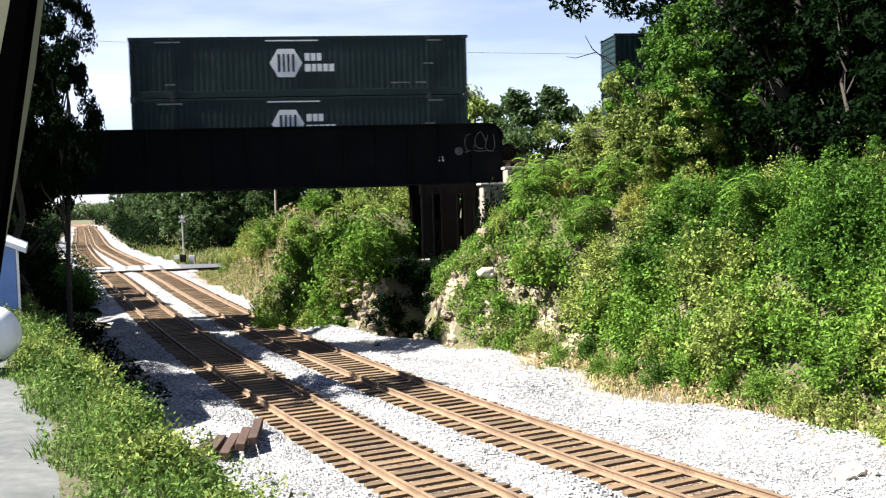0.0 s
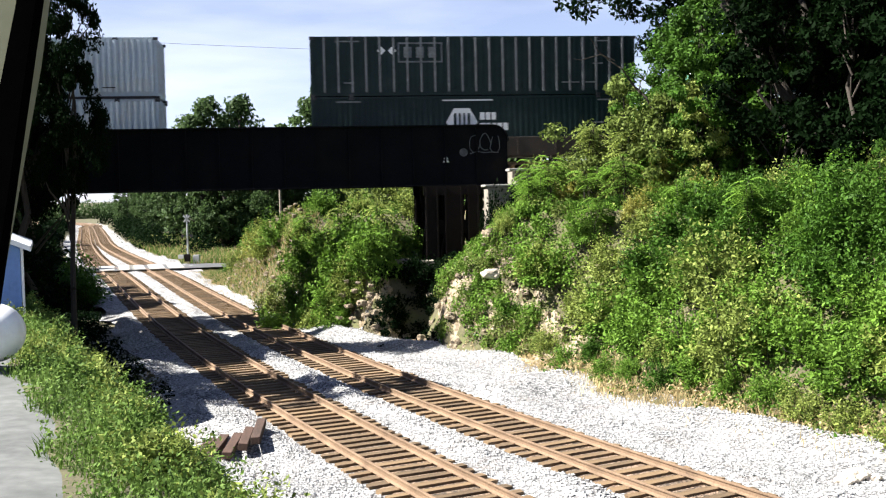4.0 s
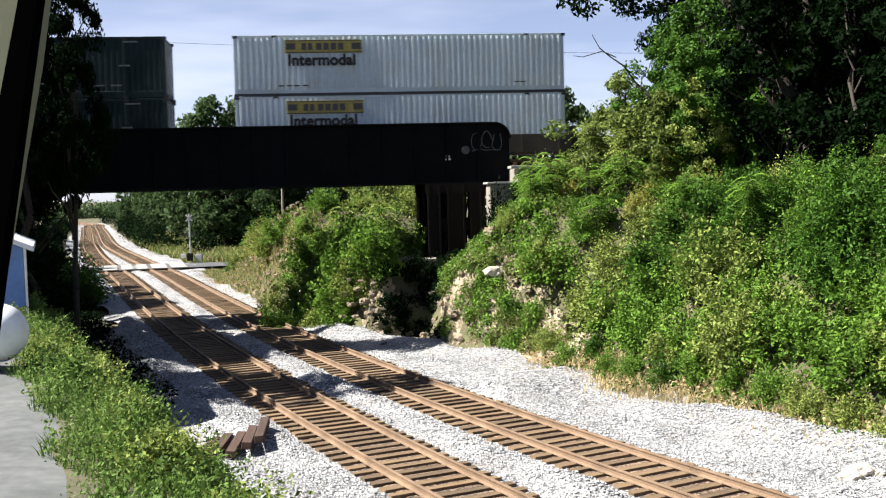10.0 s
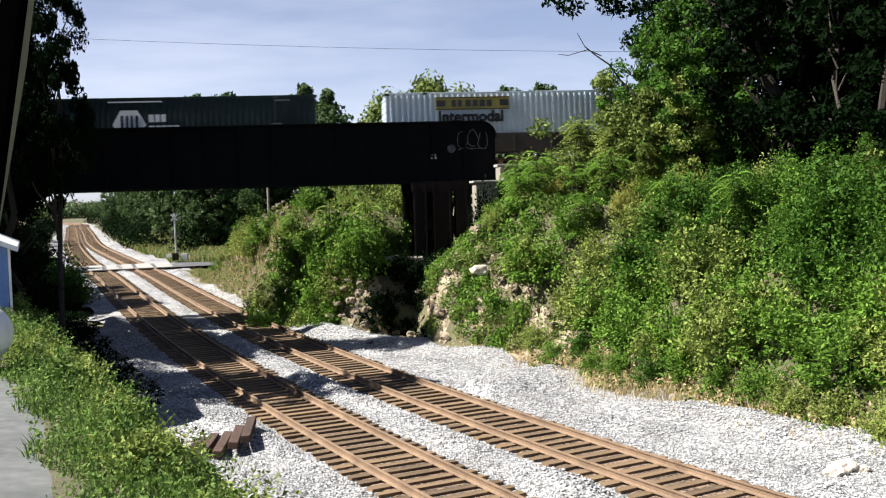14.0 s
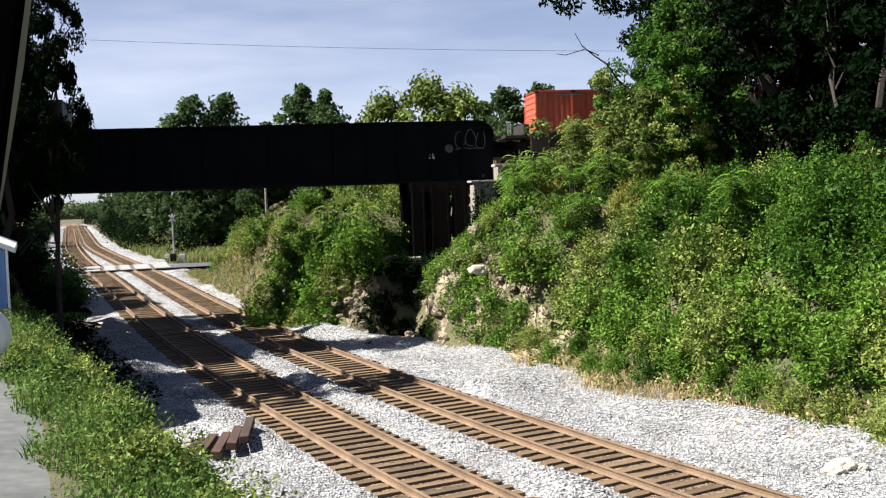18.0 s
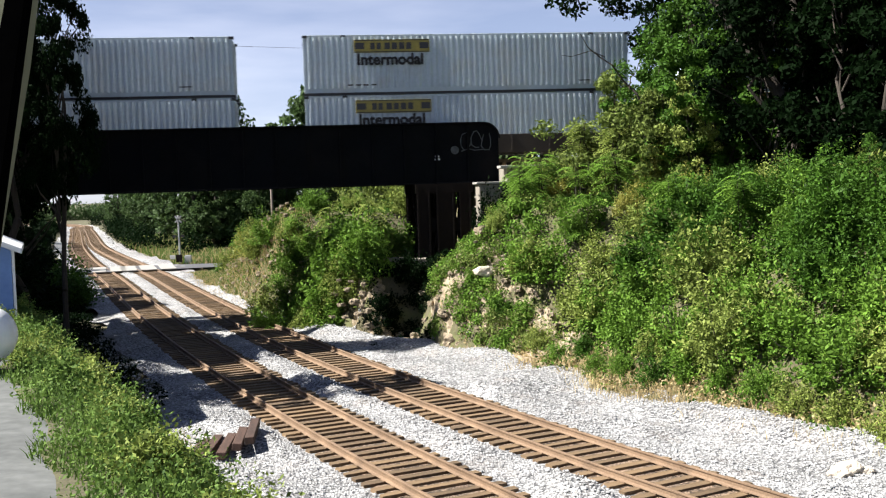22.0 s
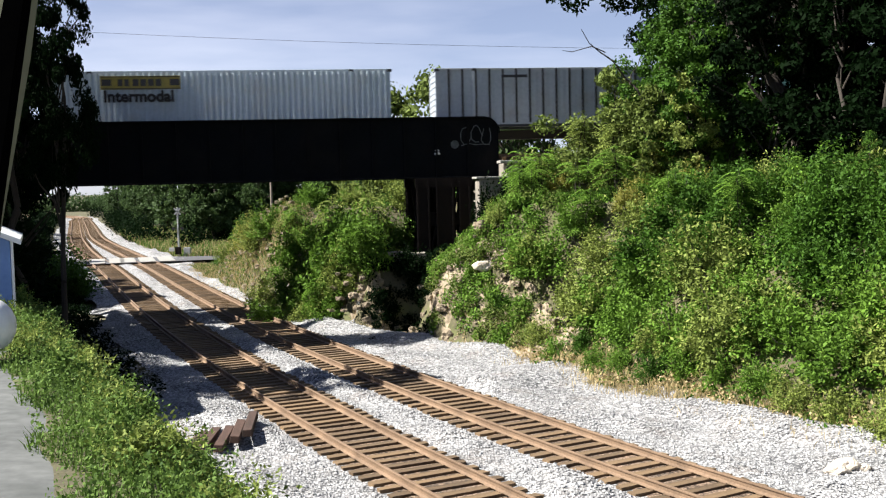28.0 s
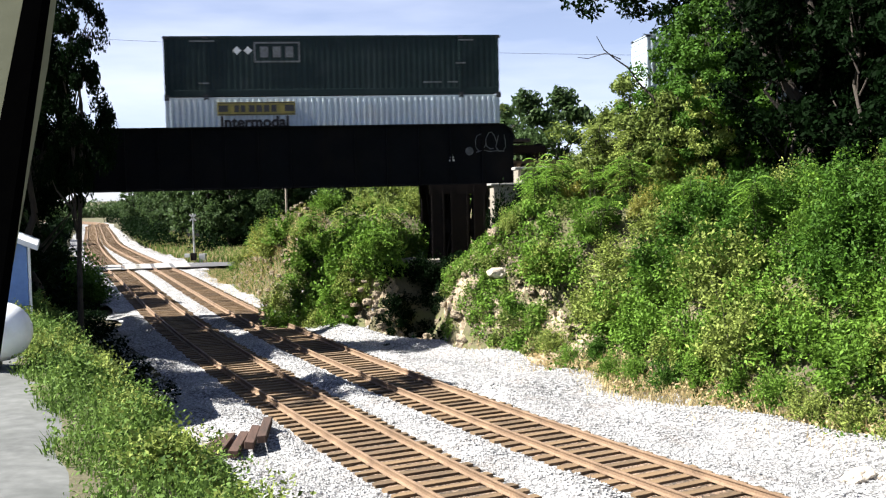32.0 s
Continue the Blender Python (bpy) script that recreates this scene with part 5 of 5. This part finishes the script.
def creepers(name, label, n, area, mat, size, seed, h=0.35):
    """Low leafy undergrowth close to the ground."""
    rng = np.random.default_rng(seed)
    x, y = area(rng, n)
    n = len(x)
    c = np.stack([x, y, ground_z(x, y) + h * rng.random(n) ** 1.5], -1)
    v, f = leaf_arrays(rng, c, np.full(n, 0.08), np.ones(n, int), size)
    return tagged(arrays(name, v, f, mat), label, "undergrowth", kind="stuff")


def right_bank(rng, n):
    y = 16 + 70 * rng.random(n) ** 1.4
    d = foot_r(y) + 0.3 + 10.5 * rng.random(n) + 0.4 * np.sin(y * 1.7)
    x = track_r(y) + d / 0.87
    p = (x - BASE.x) * LINE.x + (y - BASE.y) * LINE.y
    q = (x - BASE.x) * SIDE.x + (y - BASE.y) * SIDE.y
    ok = ~((p < 0.6 + 0.1 * q) & (q > -10) & (q < 5.2)) & ~((np.abs(q - 1.3) < 3.2) & (p > 1.5))
    return x[ok][:n], y[ok][:n]


def bank_area(rng, n):
    x, y = right_bank(rng, int(n * 1.6))
    return x[:n], y[:n]


# the deep leaf colour here stands in for shade between the shrubs
creepers("undergrowth", "low weeds and vines covering the bank, deeper green as shade between shrubs", 60000, bank_area, LEAF_DEEP, 0.15, 41)
creepers("pale_undergrowth", "pale green weeds among the shrubs on the bank", 9000, bank_area, LEAF_LIGHT, 0.18, 42)


def left_shade(rng, n):
    y = 31 + 34 * rng.random(n)
    return track_l(y) - (3.2 + 5.5 * rng.random(n) ** 1.2 + 0.4 * np.sin(y * 1.1)) / 0.87, y


# near-black leaves laid where the ground lies in tree shade
creepers("shady_undergrowth", "ivy and weeds under the trees, coloured near-black as shade", 26000, left_shade, LEAF_SHADED, 0.14, 44, 0.5)
creepers("bank_weeds", "leafy green weeds in the grass beside the driveway", 80000, left_bank, GRASS, 0.055, 43, 0.45)


def field(rng, n):
    y = 97 + 75 * rng.random(n) ** 1.5
    return track_r(y) + 4 + 24 * rng.random(n), y


def left_foot(rng, n):
    y = 18 + 16 * rng.random(n)
    return track_l(y) - (4.3 + 0.45 * rng.normal(size=n)) / 0.87, y


def thicket(name, label, clumps, per, size, mat, seed):
    """Many low clumps of leaves joined as one growth; each clump is x, y, radius."""
    rng = np.random.default_rng(seed)
    c = np.array([(x, y, gz(x, y) + 0.55 * r) for x, y, r in clumps])
    r = np.array([r for _, _, r in clumps])
    v, f = leaf_arrays(rng, c, r, np.full(len(c), per), size, flat=0.95)
    return tagged(arrays(name, v, f, mat), label, "undergrowth", kind="stuff")


def far_growth():
    rr = random.Random(77)
    far = [(float(track_r(y)) + rr.uniform(4.5, 7.5), y, rr.uniform(1.4, 2.4)) for y in np.arange(126, 288, 4.5)]
    far += [(float(track_l(y)) - rr.uniform(4.6, 8.5), y, rr.uniform(0.9, 1.9)) for y in np.arange(62, 260, 1.7) if not 87 < y < 98]
    for k in range(34):
        x, y = -31 + 0.95 * k + rr.uniform(-1, 1), 117 + rr.uniform(-4, 6)
        if x > track_r(y) + 7:
            far.append((x, y, rr.uniform(1.6, 2.7)))
    belt = [(-182 + 1.5 * k, 356 + rr.uniform(-9, 9), rr.uniform(3.0, 4.2)) for k in range(90)]
    thicket("tree_belt", "dark green belt of trees where the line bends away", belt, 420, 0.8, LEAF_FAR, 75)
    # near-black thicket, the shade along the far line put into its colour
    thicket("far_thicket", "thicket along the far line, coloured near-black as shade", far, 420, 0.34, LEAF_SHADED, 71)
    green, pale = [], []
    for k in range(230):
        y = rr.uniform(40.5, 58.0)
        x = float(track_r(y)) + (float(foot_r(y)) + rr.uniform(0.5, 3.2)) / 0.87
        if -3.2 < x < -0.2 and y < 49.5 or -4.2 < x < -3.1 and y < 45.0 or -5.6 < x < -2.8 and 44.5 < y < 48.3 and k % 5:
            continue
        (green if k % 3 else pale).append((x, y, rr.uniform(0.3, 0.55)))
    for k in range(200):
        x, y = rr.uniform(-0.3, 3.4), rr.uniform(38.5, 46.0)
        if x - float(track_r(y)) > (float(foot_r(y)) + 0.4) / 0.87:
            (green if k % 3 else pale).append((x, y, rr.uniform(0.28, 0.5)))
    # dark leaf clumps added to fill the gully with the look of shade
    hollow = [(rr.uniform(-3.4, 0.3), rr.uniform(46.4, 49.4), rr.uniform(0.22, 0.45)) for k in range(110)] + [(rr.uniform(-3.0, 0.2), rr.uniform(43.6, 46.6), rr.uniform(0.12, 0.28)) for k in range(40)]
    thicket("hollow_ivy", "added dark leaf clumps standing in for the shade in the hollow", hollow, 170, 0.13, LEAF_SHADED, 74)
    thicket("face_weeds", "green weeds growing on the rock face", green, 300, 0.11, LEAF, 72)
    thicket("pale_face_weeds", "pale weeds growing on the rock face", pale, 300, 0.105, LEAF_OLIVE, 73)


far_growth()
blades("field_grass", "yellow-green meadow grass beyond the level crossing", 26000, field, GRASS, 0.3, 0.9, 7, 0.04)


def far_bank(rng, n):
    y = 58 + 29 * rng.random(n) ** 0.8
    d = foot_r(y) + 0.1 + 3.2 * rng.random(n) ** 1.4
    return track_r(y) + d / 0.87, y


def near_foot(rng, n):
    y = 17 + 25 * rng.random(n)
    d = foot_r(y) + 0.3 + 0.5 * np.abs(rng.normal(size=n)) + 0.3 * np.sin(y * 1.3)
    return track_r(y) + d / 0.87, y


blades("far_bank_grass", "yellowing grass on the low bank by the crossing", 13000, far_bank, DRY_GRASS, 0.15, 0.5, 9, 0.02)
blades("far_bank_weeds", "green grass on the low bank by the crossing", 9000, far_bank, GRASS, 0.2, 0.55, 10, 0.02)
blades("field_straw", "straw-coloured stalks in the meadow beyond the crossing", 12000, field, DRY_GRASS, 0.3, 0.9, 11, 0.04)
creepers("foot_straw", "dry tan leaves and straw at the foot of the bank", 9000, near_foot, DRY_GRASS, 0.1, 45, 0.3)
blades("dry_stems", "dry brown stems at the foot of the grassy bank", 5000, left_foot, DRY_GRASS, 0.15, 0.5, 8, 0.01)
for k in range(17):
    y = 64 + 6.5 * k
    placed(BIG[k % 2], used, float(track_l(y)) - rr.uniform(12, 15), y, rr.uniform(0.55, 0.7), rr.uniform(0, 360))


def leaning_tree():
    """A tall tree whose long limb hangs over the cutting, and a dead stem beside it."""
    rng = np.random.default_rng(52)
    x, y = 17.2, 42.5
    z = gz(x, y)
    t = thing("tree", "tall tree with one long leafy limb over the cutting", "tree", pose(x, y, z), "trees round the cutting")
    bm = bmesh.new()
    limb(bm, (0, 0, -0.4), (-0.6, 0, 13), 0.2, 0.06, rng, 5, 9)
    tip = Vector((-12.1, -4.5, 12.75 - z))
    limb(bm, (-0.4, 0, 9.0), tip, 0.09, 0.02, rng, 5)
    part("trunk", bm, BARK, t)
    c = [tip + Vector(rng.normal(size=3)) * 0.45 + Vector((1, 0.4, -0.1)) * k * 0.45 for k in range(-1, 6)] + [Vector((rng.normal() * 1.3 - 0.6, rng.normal() * 1.3, 8.5 + 4.5 * rng.random())) for k in range(40)]
    c = np.array([list(q) for q in c])
    v, f = leaf_arrays(rng, c, np.full(len(c), 0.55), np.full(len(c), 130), 0.19)
    # near-black leaf colour again, shade included
    arrays("crown", v, f, LEAF_SHADED, t)
    d = thing("dead_tree", "bare grey dead stem among the green trees", "tree", pose(8.9, 43.6, gz(8.9, 43.6)), "trees round the cutting")
    g = gz(8.9, 43.6)
    bm = bmesh.new()
    limb(bm, (0, 0, -0.3), (-0.3, 0, 9.2 - g), 0.07, 0.05, rng, 4)
    limb(bm, (-0.3, 0, 9.2 - g), (-1.6, -0.2, 11.0 - g), 0.05, 0.035, rng, 3)
    limb(bm, (-1.6, -0.2, 11.0 - g), (-2.9, -0.3, 12.3 - g), 0.035, 0.015, rng, 3)
    limb(bm, (-1.9, -0.2, 11.35 - g), (-3.7, -0.4, 11.45 - g), 0.025, 0.01, rng, 3)
    limb(bm, (-0.9, -0.1, 10.0 - g), (-0.4, 0.2, 11.2 - g), 0.025, 0.01, rng, 3)
    part("stem", bm, BARK, d)


leaning_tree()


# ---- things beside the camera ----
def shed():
    s = thing("shed", "small blue sided shed with white trim and eaves", "shed", pose(-11.45, 27.7, gz(-11.45, 27.7), 0, 0, 21))
    h, w, ln = 2.0, 3.4, 4.0
    bm = bmesh.new()
    ring = [[bm.verts.new((x, y, z)) for x, z in ((-w, -0.3), (0, -0.3), (0, h), (-w / 2, h + 0.75), (-w, h))] for y in (0, ln)]
    bm.faces.new(ring[0][::-1])
    bm.faces.new(ring[1])
    for i in range(5):
        bm.faces.new((ring[0][i - 1], ring[0][i], ring[1][i], ring[1][i - 1]))
    bmesh.ops.recalc_face_normals(bm, faces=bm.faces)
    part("wall", bm, BLUE_SIDING, s)
    for x in np.arange(-w + 0.1, -0.1, 0.2):
        part("batten", boxes((x, -0.025, -0.2, x + 0.03, -0.001, h - 0.01)), BLUE_SIDING, s)
    part("corner_trim", boxes((-0.07, -0.035, -0.2, 0.025, 0.07, h - 0.02)), BLUE_SIDING, s)
    slope = 0.75 / (w / 2)
    for side in (-1, 1):
        bm = bmesh.new()
        prof = [(0, h + 0.78), (side * (w / 2 + 0.3), h + 0.78 - slope * (w / 2 + 0.3)), (side * (w / 2 + 0.3), h + 0.92 - slope * (w / 2 + 0.3)), (0, h + 0.92)]
        ring = [[bm.verts.new((x - w / 2, y, z)) for x, z in prof] for y in (-0.35, ln + 0.35)]
        bm.faces.new(ring[0])
        bm.faces.new(ring[1][::-1])
        for i in range(4):
            bm.faces.new((ring[0][i - 1], ring[0][i], ring[1][i], ring[1][i - 1]))
        bmesh.ops.recalc_face_normals(bm, faces=bm.faces)
        part("roof_slope", bm, TRIM_WHITE, s, "white metal roof")
    part("downpipe", tubes(((0.08, -0.06, 0), (0.08, -0.06, h), 0.035), n=8), TRIM_WHITE, s)


shed()


def gas_tank():
    x, y = -9.5, 19.2
    t = thing("gas_tank", "white horizontal gas tank on short legs", "gas tank", pose(x, y, gz(x, y) + 0.04))
    r, half = 0.55, 1.05
    prof = [(half + r * math.sin(a), r * math.cos(a)) for a in np.linspace(math.pi / 2, 0, 8)] + [(-half - r * math.sin(a), r * math.cos(a)) for a in np.linspace(0, math.pi / 2, 8)]
    n, v, f = 28, [], []
    for a, b in prof:
        v += [(a, b * math.cos(k * 2 * math.pi / n), b * math.sin(k * 2 * math.pi / n) + r + 0.14) for k in range(n)]
    for i in range(len(prof) - 1):
        f += [(i * n + k, i * n + (k + 1) % n, (i + 1) * n + (k + 1) % n, (i + 1) * n + k) for k in range(n)]
    arrays("tank_shell", v, f, TANK_WHITE, t, True)
    for dx in (-0.8, 0.8):
        part("leg", boxes((dx - 0.12, -0.3, 0.0, dx + 0.12, 0.3, 0.26), bevel=0.02), CONCRETE, t)
    part("valve_dome", tubes(((0.6, 0, 2 * r + 0.1), (0.6, 0, 2 * r + 0.3), 0.16, 0.15), n=18), TANK_WHITE, t)
    part("weld_band", tubes(((-0.02, 0, r + 0.14), (0.02, 0, r + 0.14), 0.555), n=28), TANK_WHITE, t)
    part("lifting_lug", boxes((0.95, -0.03, 2 * r + 0.1, 1.05, 0.03, 2 * r + 0.22)), TANK_WHITE, t)


gas_tank()


def old_ties():
    bm = boxes((-1.2, -0.115, 0, 1.2, 0.115, 0.18), bevel=0.015)
    a = tagged(put("timber_tie", bm, OLD_TIE), "short weathered rusty-brown timber tie on the ballast", "timber tie", "pile of old ties")
    # x, y, turn, height above the stones, share of the full length
    spots = ((-5.86, 25.35, 92, 0.08, 1.15), (-6.24, 25.9, 88, 0.0, 0.75), (-5.5, 25.75, 93, 0.0, 0.7), (-5.21, 26.0, 96, 0.03, 0.74), (-4.93, 26.3, 96, 0.0, 0.8))
    for k, (x, y, r, up, ln) in enumerate(spots):
        m = pose(x, y, float(bed_z(x, y)) + 0.03 + up, (4, -6, 3, 6, -3)[k], (0, 1, -1, 1, 0)[k], r) @ Matrix.Diagonal((ln, 1, 1, 1))
        if k:
            copy_thing(a, m)
        else:
            a.matrix_basis = m


old_ties()


def signal(x, y):
    s = thing("crossing_signal", "grey level crossing signal mast with gate mechanism", "crossing signal", pose(x, y, gz(x, y)))
    part("mast", tubes(((0, 0, 0), (0, 0, 5.0), 0.085), n=10), GALV, s)
    part("base", boxes((-0.35, -0.35, 0, 0.35, 0.35, 0.4), bevel=0.02), CONCRETE, s)
    part("gate_box", boxes((-0.26, -0.45, 0.6, 0.26, -0.08, 1.3), bevel=0.04), RUST_DARK, s, "dark gate mechanism box")
    part("counterweight", boxes((-0.8, -0.5, 0.9, -0.3, -0.4, 1.25), bevel=0.03), GALV, s)
    part("equipment_case", boxes((0.5, -0.3, 0, 1.1, 0.3, 1.2), bevel=0.03), GALV, s, "small grey equipment case")
    for k in (-1, 1):
        part("crossbuck", turned(boxes((-0.42, -0.12, -0.07, 0.42, -0.09, 0.07)), Matrix.Translation((0, 0, 4.6)) @ pose(0, 0, 0, 0, 45 * k, 0)), GALV, s)
        part("lamp_hood", tubes(((0.4 * k, -0.25, 3.0), (0.4 * k, -0.05, 3.0), 0.15, 0.13), n=14), BLACK, s)
    part("lamp_bar", boxes((-0.5, -0.05, 2.96, 0.5, 0.02, 3.04)), BLACK, s)


signal(-24.43, 97.5)


def pole(x, y, h):
    p = thing("utility_pole", "grey wooden utility pole beyond the bridge", "utility pole", pose(x, y, gz(x, y) - 0.3), "utility poles")
    part("shaft", tubes(((0, 0, 0), (0, 0, h), 0.15, 0.1), n=10), POLE_WOOD, p)
    part("crossarm", boxes((-1.1, -0.06, h - 0.6, 1.1, 0.06, h - 0.48)), POLE_WOOD, p)
    for dx in (-1, -0.4, 0.4, 1):
        part("insulator", tubes(((dx, 0, h - 0.48), (dx, 0, h - 0.32), 0.05, 0.03), n=8), GALV, p)


pole(-16.2, 101, 8.6)
pole(-46.0, 58.5, 15.9)
pole(34.0, 64.0, 9.6)


def overhead_wire():
    a, b = Vector((-46, 58.5, gz(-46, 58.5) + 15.3)), Vector((34, 64, gz(34, 64) + 9.2))
    pts = []
    for k in range(25):
        u = k / 24
        q = a.lerp(b, u)
        q.z -= 1.0 * 4 * u * (1 - u)
        pts.append(q)
    v = [q + Vector((0, 0.009 * math.cos(w), 0.009 * math.sin(w))) for q in pts for w in (0, 1.57, 3.14, 4.71)]
    f = [(4 * i + j, 4 * i + (j + 1) % 4, 4 * i + 4 + (j + 1) % 4, 4 * i + 4 + j) for i in range(24) for j in range(4)]
    ob = arrays("overhead_wire", [list(q) for q in v], f, BLACK)
    tagged(ob, "thin black overhead wire across the sky", "wire")


overhead_wire()


def rocks():
    """Angular blocks that stick out of the cutting's face."""
    rng = np.random.default_rng(9)
    kinds = []
    for k in range(6):
        bm = bmesh.new()
        bmesh.ops.create_icosphere(bm, subdivisions=3, radius=1.0)
        off = Vector(rng.normal(size=3)) * 10
        for v in bm.verts:
            c = v.co.copy()
            m = max(abs(c.x), abs(c.y), abs(c.z))
            c = c.lerp(c / m * 0.8, 0.75)
            d = 0.3 * noise.noise(c * 1.2 + off) + 0.2 * noise.noise(c * 2.7 + off) + 0.1 * noise.noise(c * 6 + off)
            c = Vector((c.x * 1.2, c.y, c.z * 0.8)) * (0.9 + d)
            c.z += 0.1 * math.floor(c.z * 4) / 4
            v.co = c
        kinds.append(tagged(put("rock", bm, ROCK), "tan fractured limestone block in the bank", "rock", "rocks in the bank"))
    done = set()

    def rock(x, y, z, s, turn):
        k = kinds[int(rng.integers(6))]
        m = pose(x, y, z, float(rng.normal() * 8), float(rng.normal() * 8), turn) @ Matrix.Diagonal((s, s, s * float(0.7 + 0.5 * rng.random()), 1))
        if k in done:
            copy_thing(k, m)
        else:
            done.add(k)
            k.matrix_basis = m
    for lo, hi, n, rows in ((42.0, 48.5, 46, 5), (48.5, 56, 44, 5), (56.5, 76, 96, 6), (37.5, 42.5, 34, 4)):
        for i in range(n):
            y = lo + (hi - lo) * (i + 0.6 * rng.random()) / n
            d = foot_r(y) + 0.1 + 0.42 * (i % rows) + 0.2 * rng.random()
            x = float(track_r(y)) + d / 0.87
            rock(x, y, gz(x, y) + 0.05 + 0.12 * (i % rows), 0.24 + 0.36 * float(rng.random()), float(rng.random() * 60 + 20))
    for x, y, z, s in ((-4.9, 47.9, 1.5, 0.65), (-4.6, 47.4, 1.0, 0.6), (-4.3, 47.2, 1.7, 0.6), (-3.95, 46.7, 1.2, 0.65), (-3.75, 46.2, 0.7, 0.55), (-4.4, 46.8, 0.5, 0.55), (-5.05, 47.6, 0.45, 0.5), (-3.5, 46.0, 1.6, 0.5), (-3.3, 45.6, 0.9, 0.5), (-3.5, 46.3, 2.0, 0.45), (-3.3, 45.2, 0.3, 0.45), (-4.1, 46.8, 2.1, 0.5), (-4.7, 47.6, 2.1, 0.5), (-0.9, 47.6, 1.4, 0.5), (-0.2, 44.8, 1.8, 0.55), (0.4, 43.3, 1.5, 0.6), (0.9, 42.2, 0.7, 0.5), (0.0, 43.4, 0.6, 0.5), (1.5, 41.3, 0.4, 0.45), (2.6, 39.7, 0.15, 0.35), (3.3, 38.3, 0.1, 0.3), (4.2, 36.6, 0.1, 0.28), (5.9, 33.1, 0.1, 0.3), (7.0, 30.8, 0.1, 0.26)):
        rock(x, y, z, s, float(rng.random() * 70))
    for k in range(30):
        y = 59.0 + 0.55 * k + 0.3 * float(rng.random())
        x = float(track_r(y)) + (foot_r(y) + 0.25 + 0.45 * (k % 3) + 0.2 * float(rng.random())) / 0.87
        rock(x, y, gz(x, y) + 0.22, 0.3 + 0.28 * float(rng.random()), float(rng.random() * 70))
    bm = bmesh.new()
    bmesh.ops.create_icosphere(bm, subdivisions=3, radius=1.0)
    for v in bm.verts:
        c = v.co.copy()
        v.co = Vector((c.x * 1.25, c.y * 0.9, c.z * 0.7)) * (0.92 + 0.3 * noise.noise(c * 1.3 + Vector((4, 2, 7))) + 0.1 * noise.noise(c * 4))
    pale = tagged(put("rock", bm, PALE_ROCK), "pale weathered limestone boulder sticking out of the bank", "rock", "rocks in the bank")
    pale.matrix_basis = pose(1.74, 41.8, 2.75, 4, 8, 25) @ Matrix.Diagonal((0.4, 0.45, 0.4, 1))
    copy_thing(pale, pose(0.75, 43.0, 2.7, -6, 4, 70) @ Matrix.Diagonal((0.5, 0.5, 0.6, 1)))
    for x, y, s in ((8.45, 22.2, 0.55), (8.75, 22.5, 0.7), (9.1, 22.4, 0.4)):
        copy_thing(pale, pose(x, y, float(bed_z(x, y)) + 0.1 * s, 3, -5, 40 * x) @ Matrix.Diagonal((s, s, s, 1)))


rocks()


# ---- the black screen bezel at the edge of the view, and the wall behind it ----
def view_edge():
    ref = pose(0, 0, H_EYE, 90 - 3.21, 0, 0) @ pose(0, 0, 0, 0, 0, -1.34)
    k = math.tan(radians(23)) / 784

    def slab(corners, d, thick):
        bm = bmesh.new()
        ring = []
        for depth in (d, d + thick):
            ring.append([bm.verts.new(ref @ Vector(((x - 784) * k * d, (441 - y) * k * d, -depth))) for x, y in corners])
        bm.faces.new(ring[0])
        bm.faces.new(ring[1][::-1])
        n = len(corners)
        for i in range(n):
            bm.faces.new((ring[0][i - 1], ring[1][i - 1], ring[1][i], ring[0][i]))
        bmesh.ops.recalc_face_normals(bm, faces=bm.faces)
        return bm
    f = thing("window_frame", "matt black bezel of a screen at the edge of the view", "frame")
    part("frame_bar", slab([(88, -300), (48, 4), (-10, 420), (-58, 770), (-117, 1200), (-216, 1200), (14, 4), (58, -300)], 1.0, 0.02), PLASTIC, f)
    part("frame_lip", slab([(94, -300), (54, 4), (-4, 420), (-52, 770), (-111, 1200), (-126, 1200), (-64, 770), (-14, 420), (44, 4), (84, -300)], 1.02, 0.012), PLASTIC, f)
    w = tagged(put("wall_olive", slab([(76, -300), (26, 100), (-164, 1200), (-900, 1200), (-900, -300)], 1.06, 0.05), CREAM), "plain olive-grey painted wall beside the black frame", "wall", kind="structure")


view_edge()
motions()
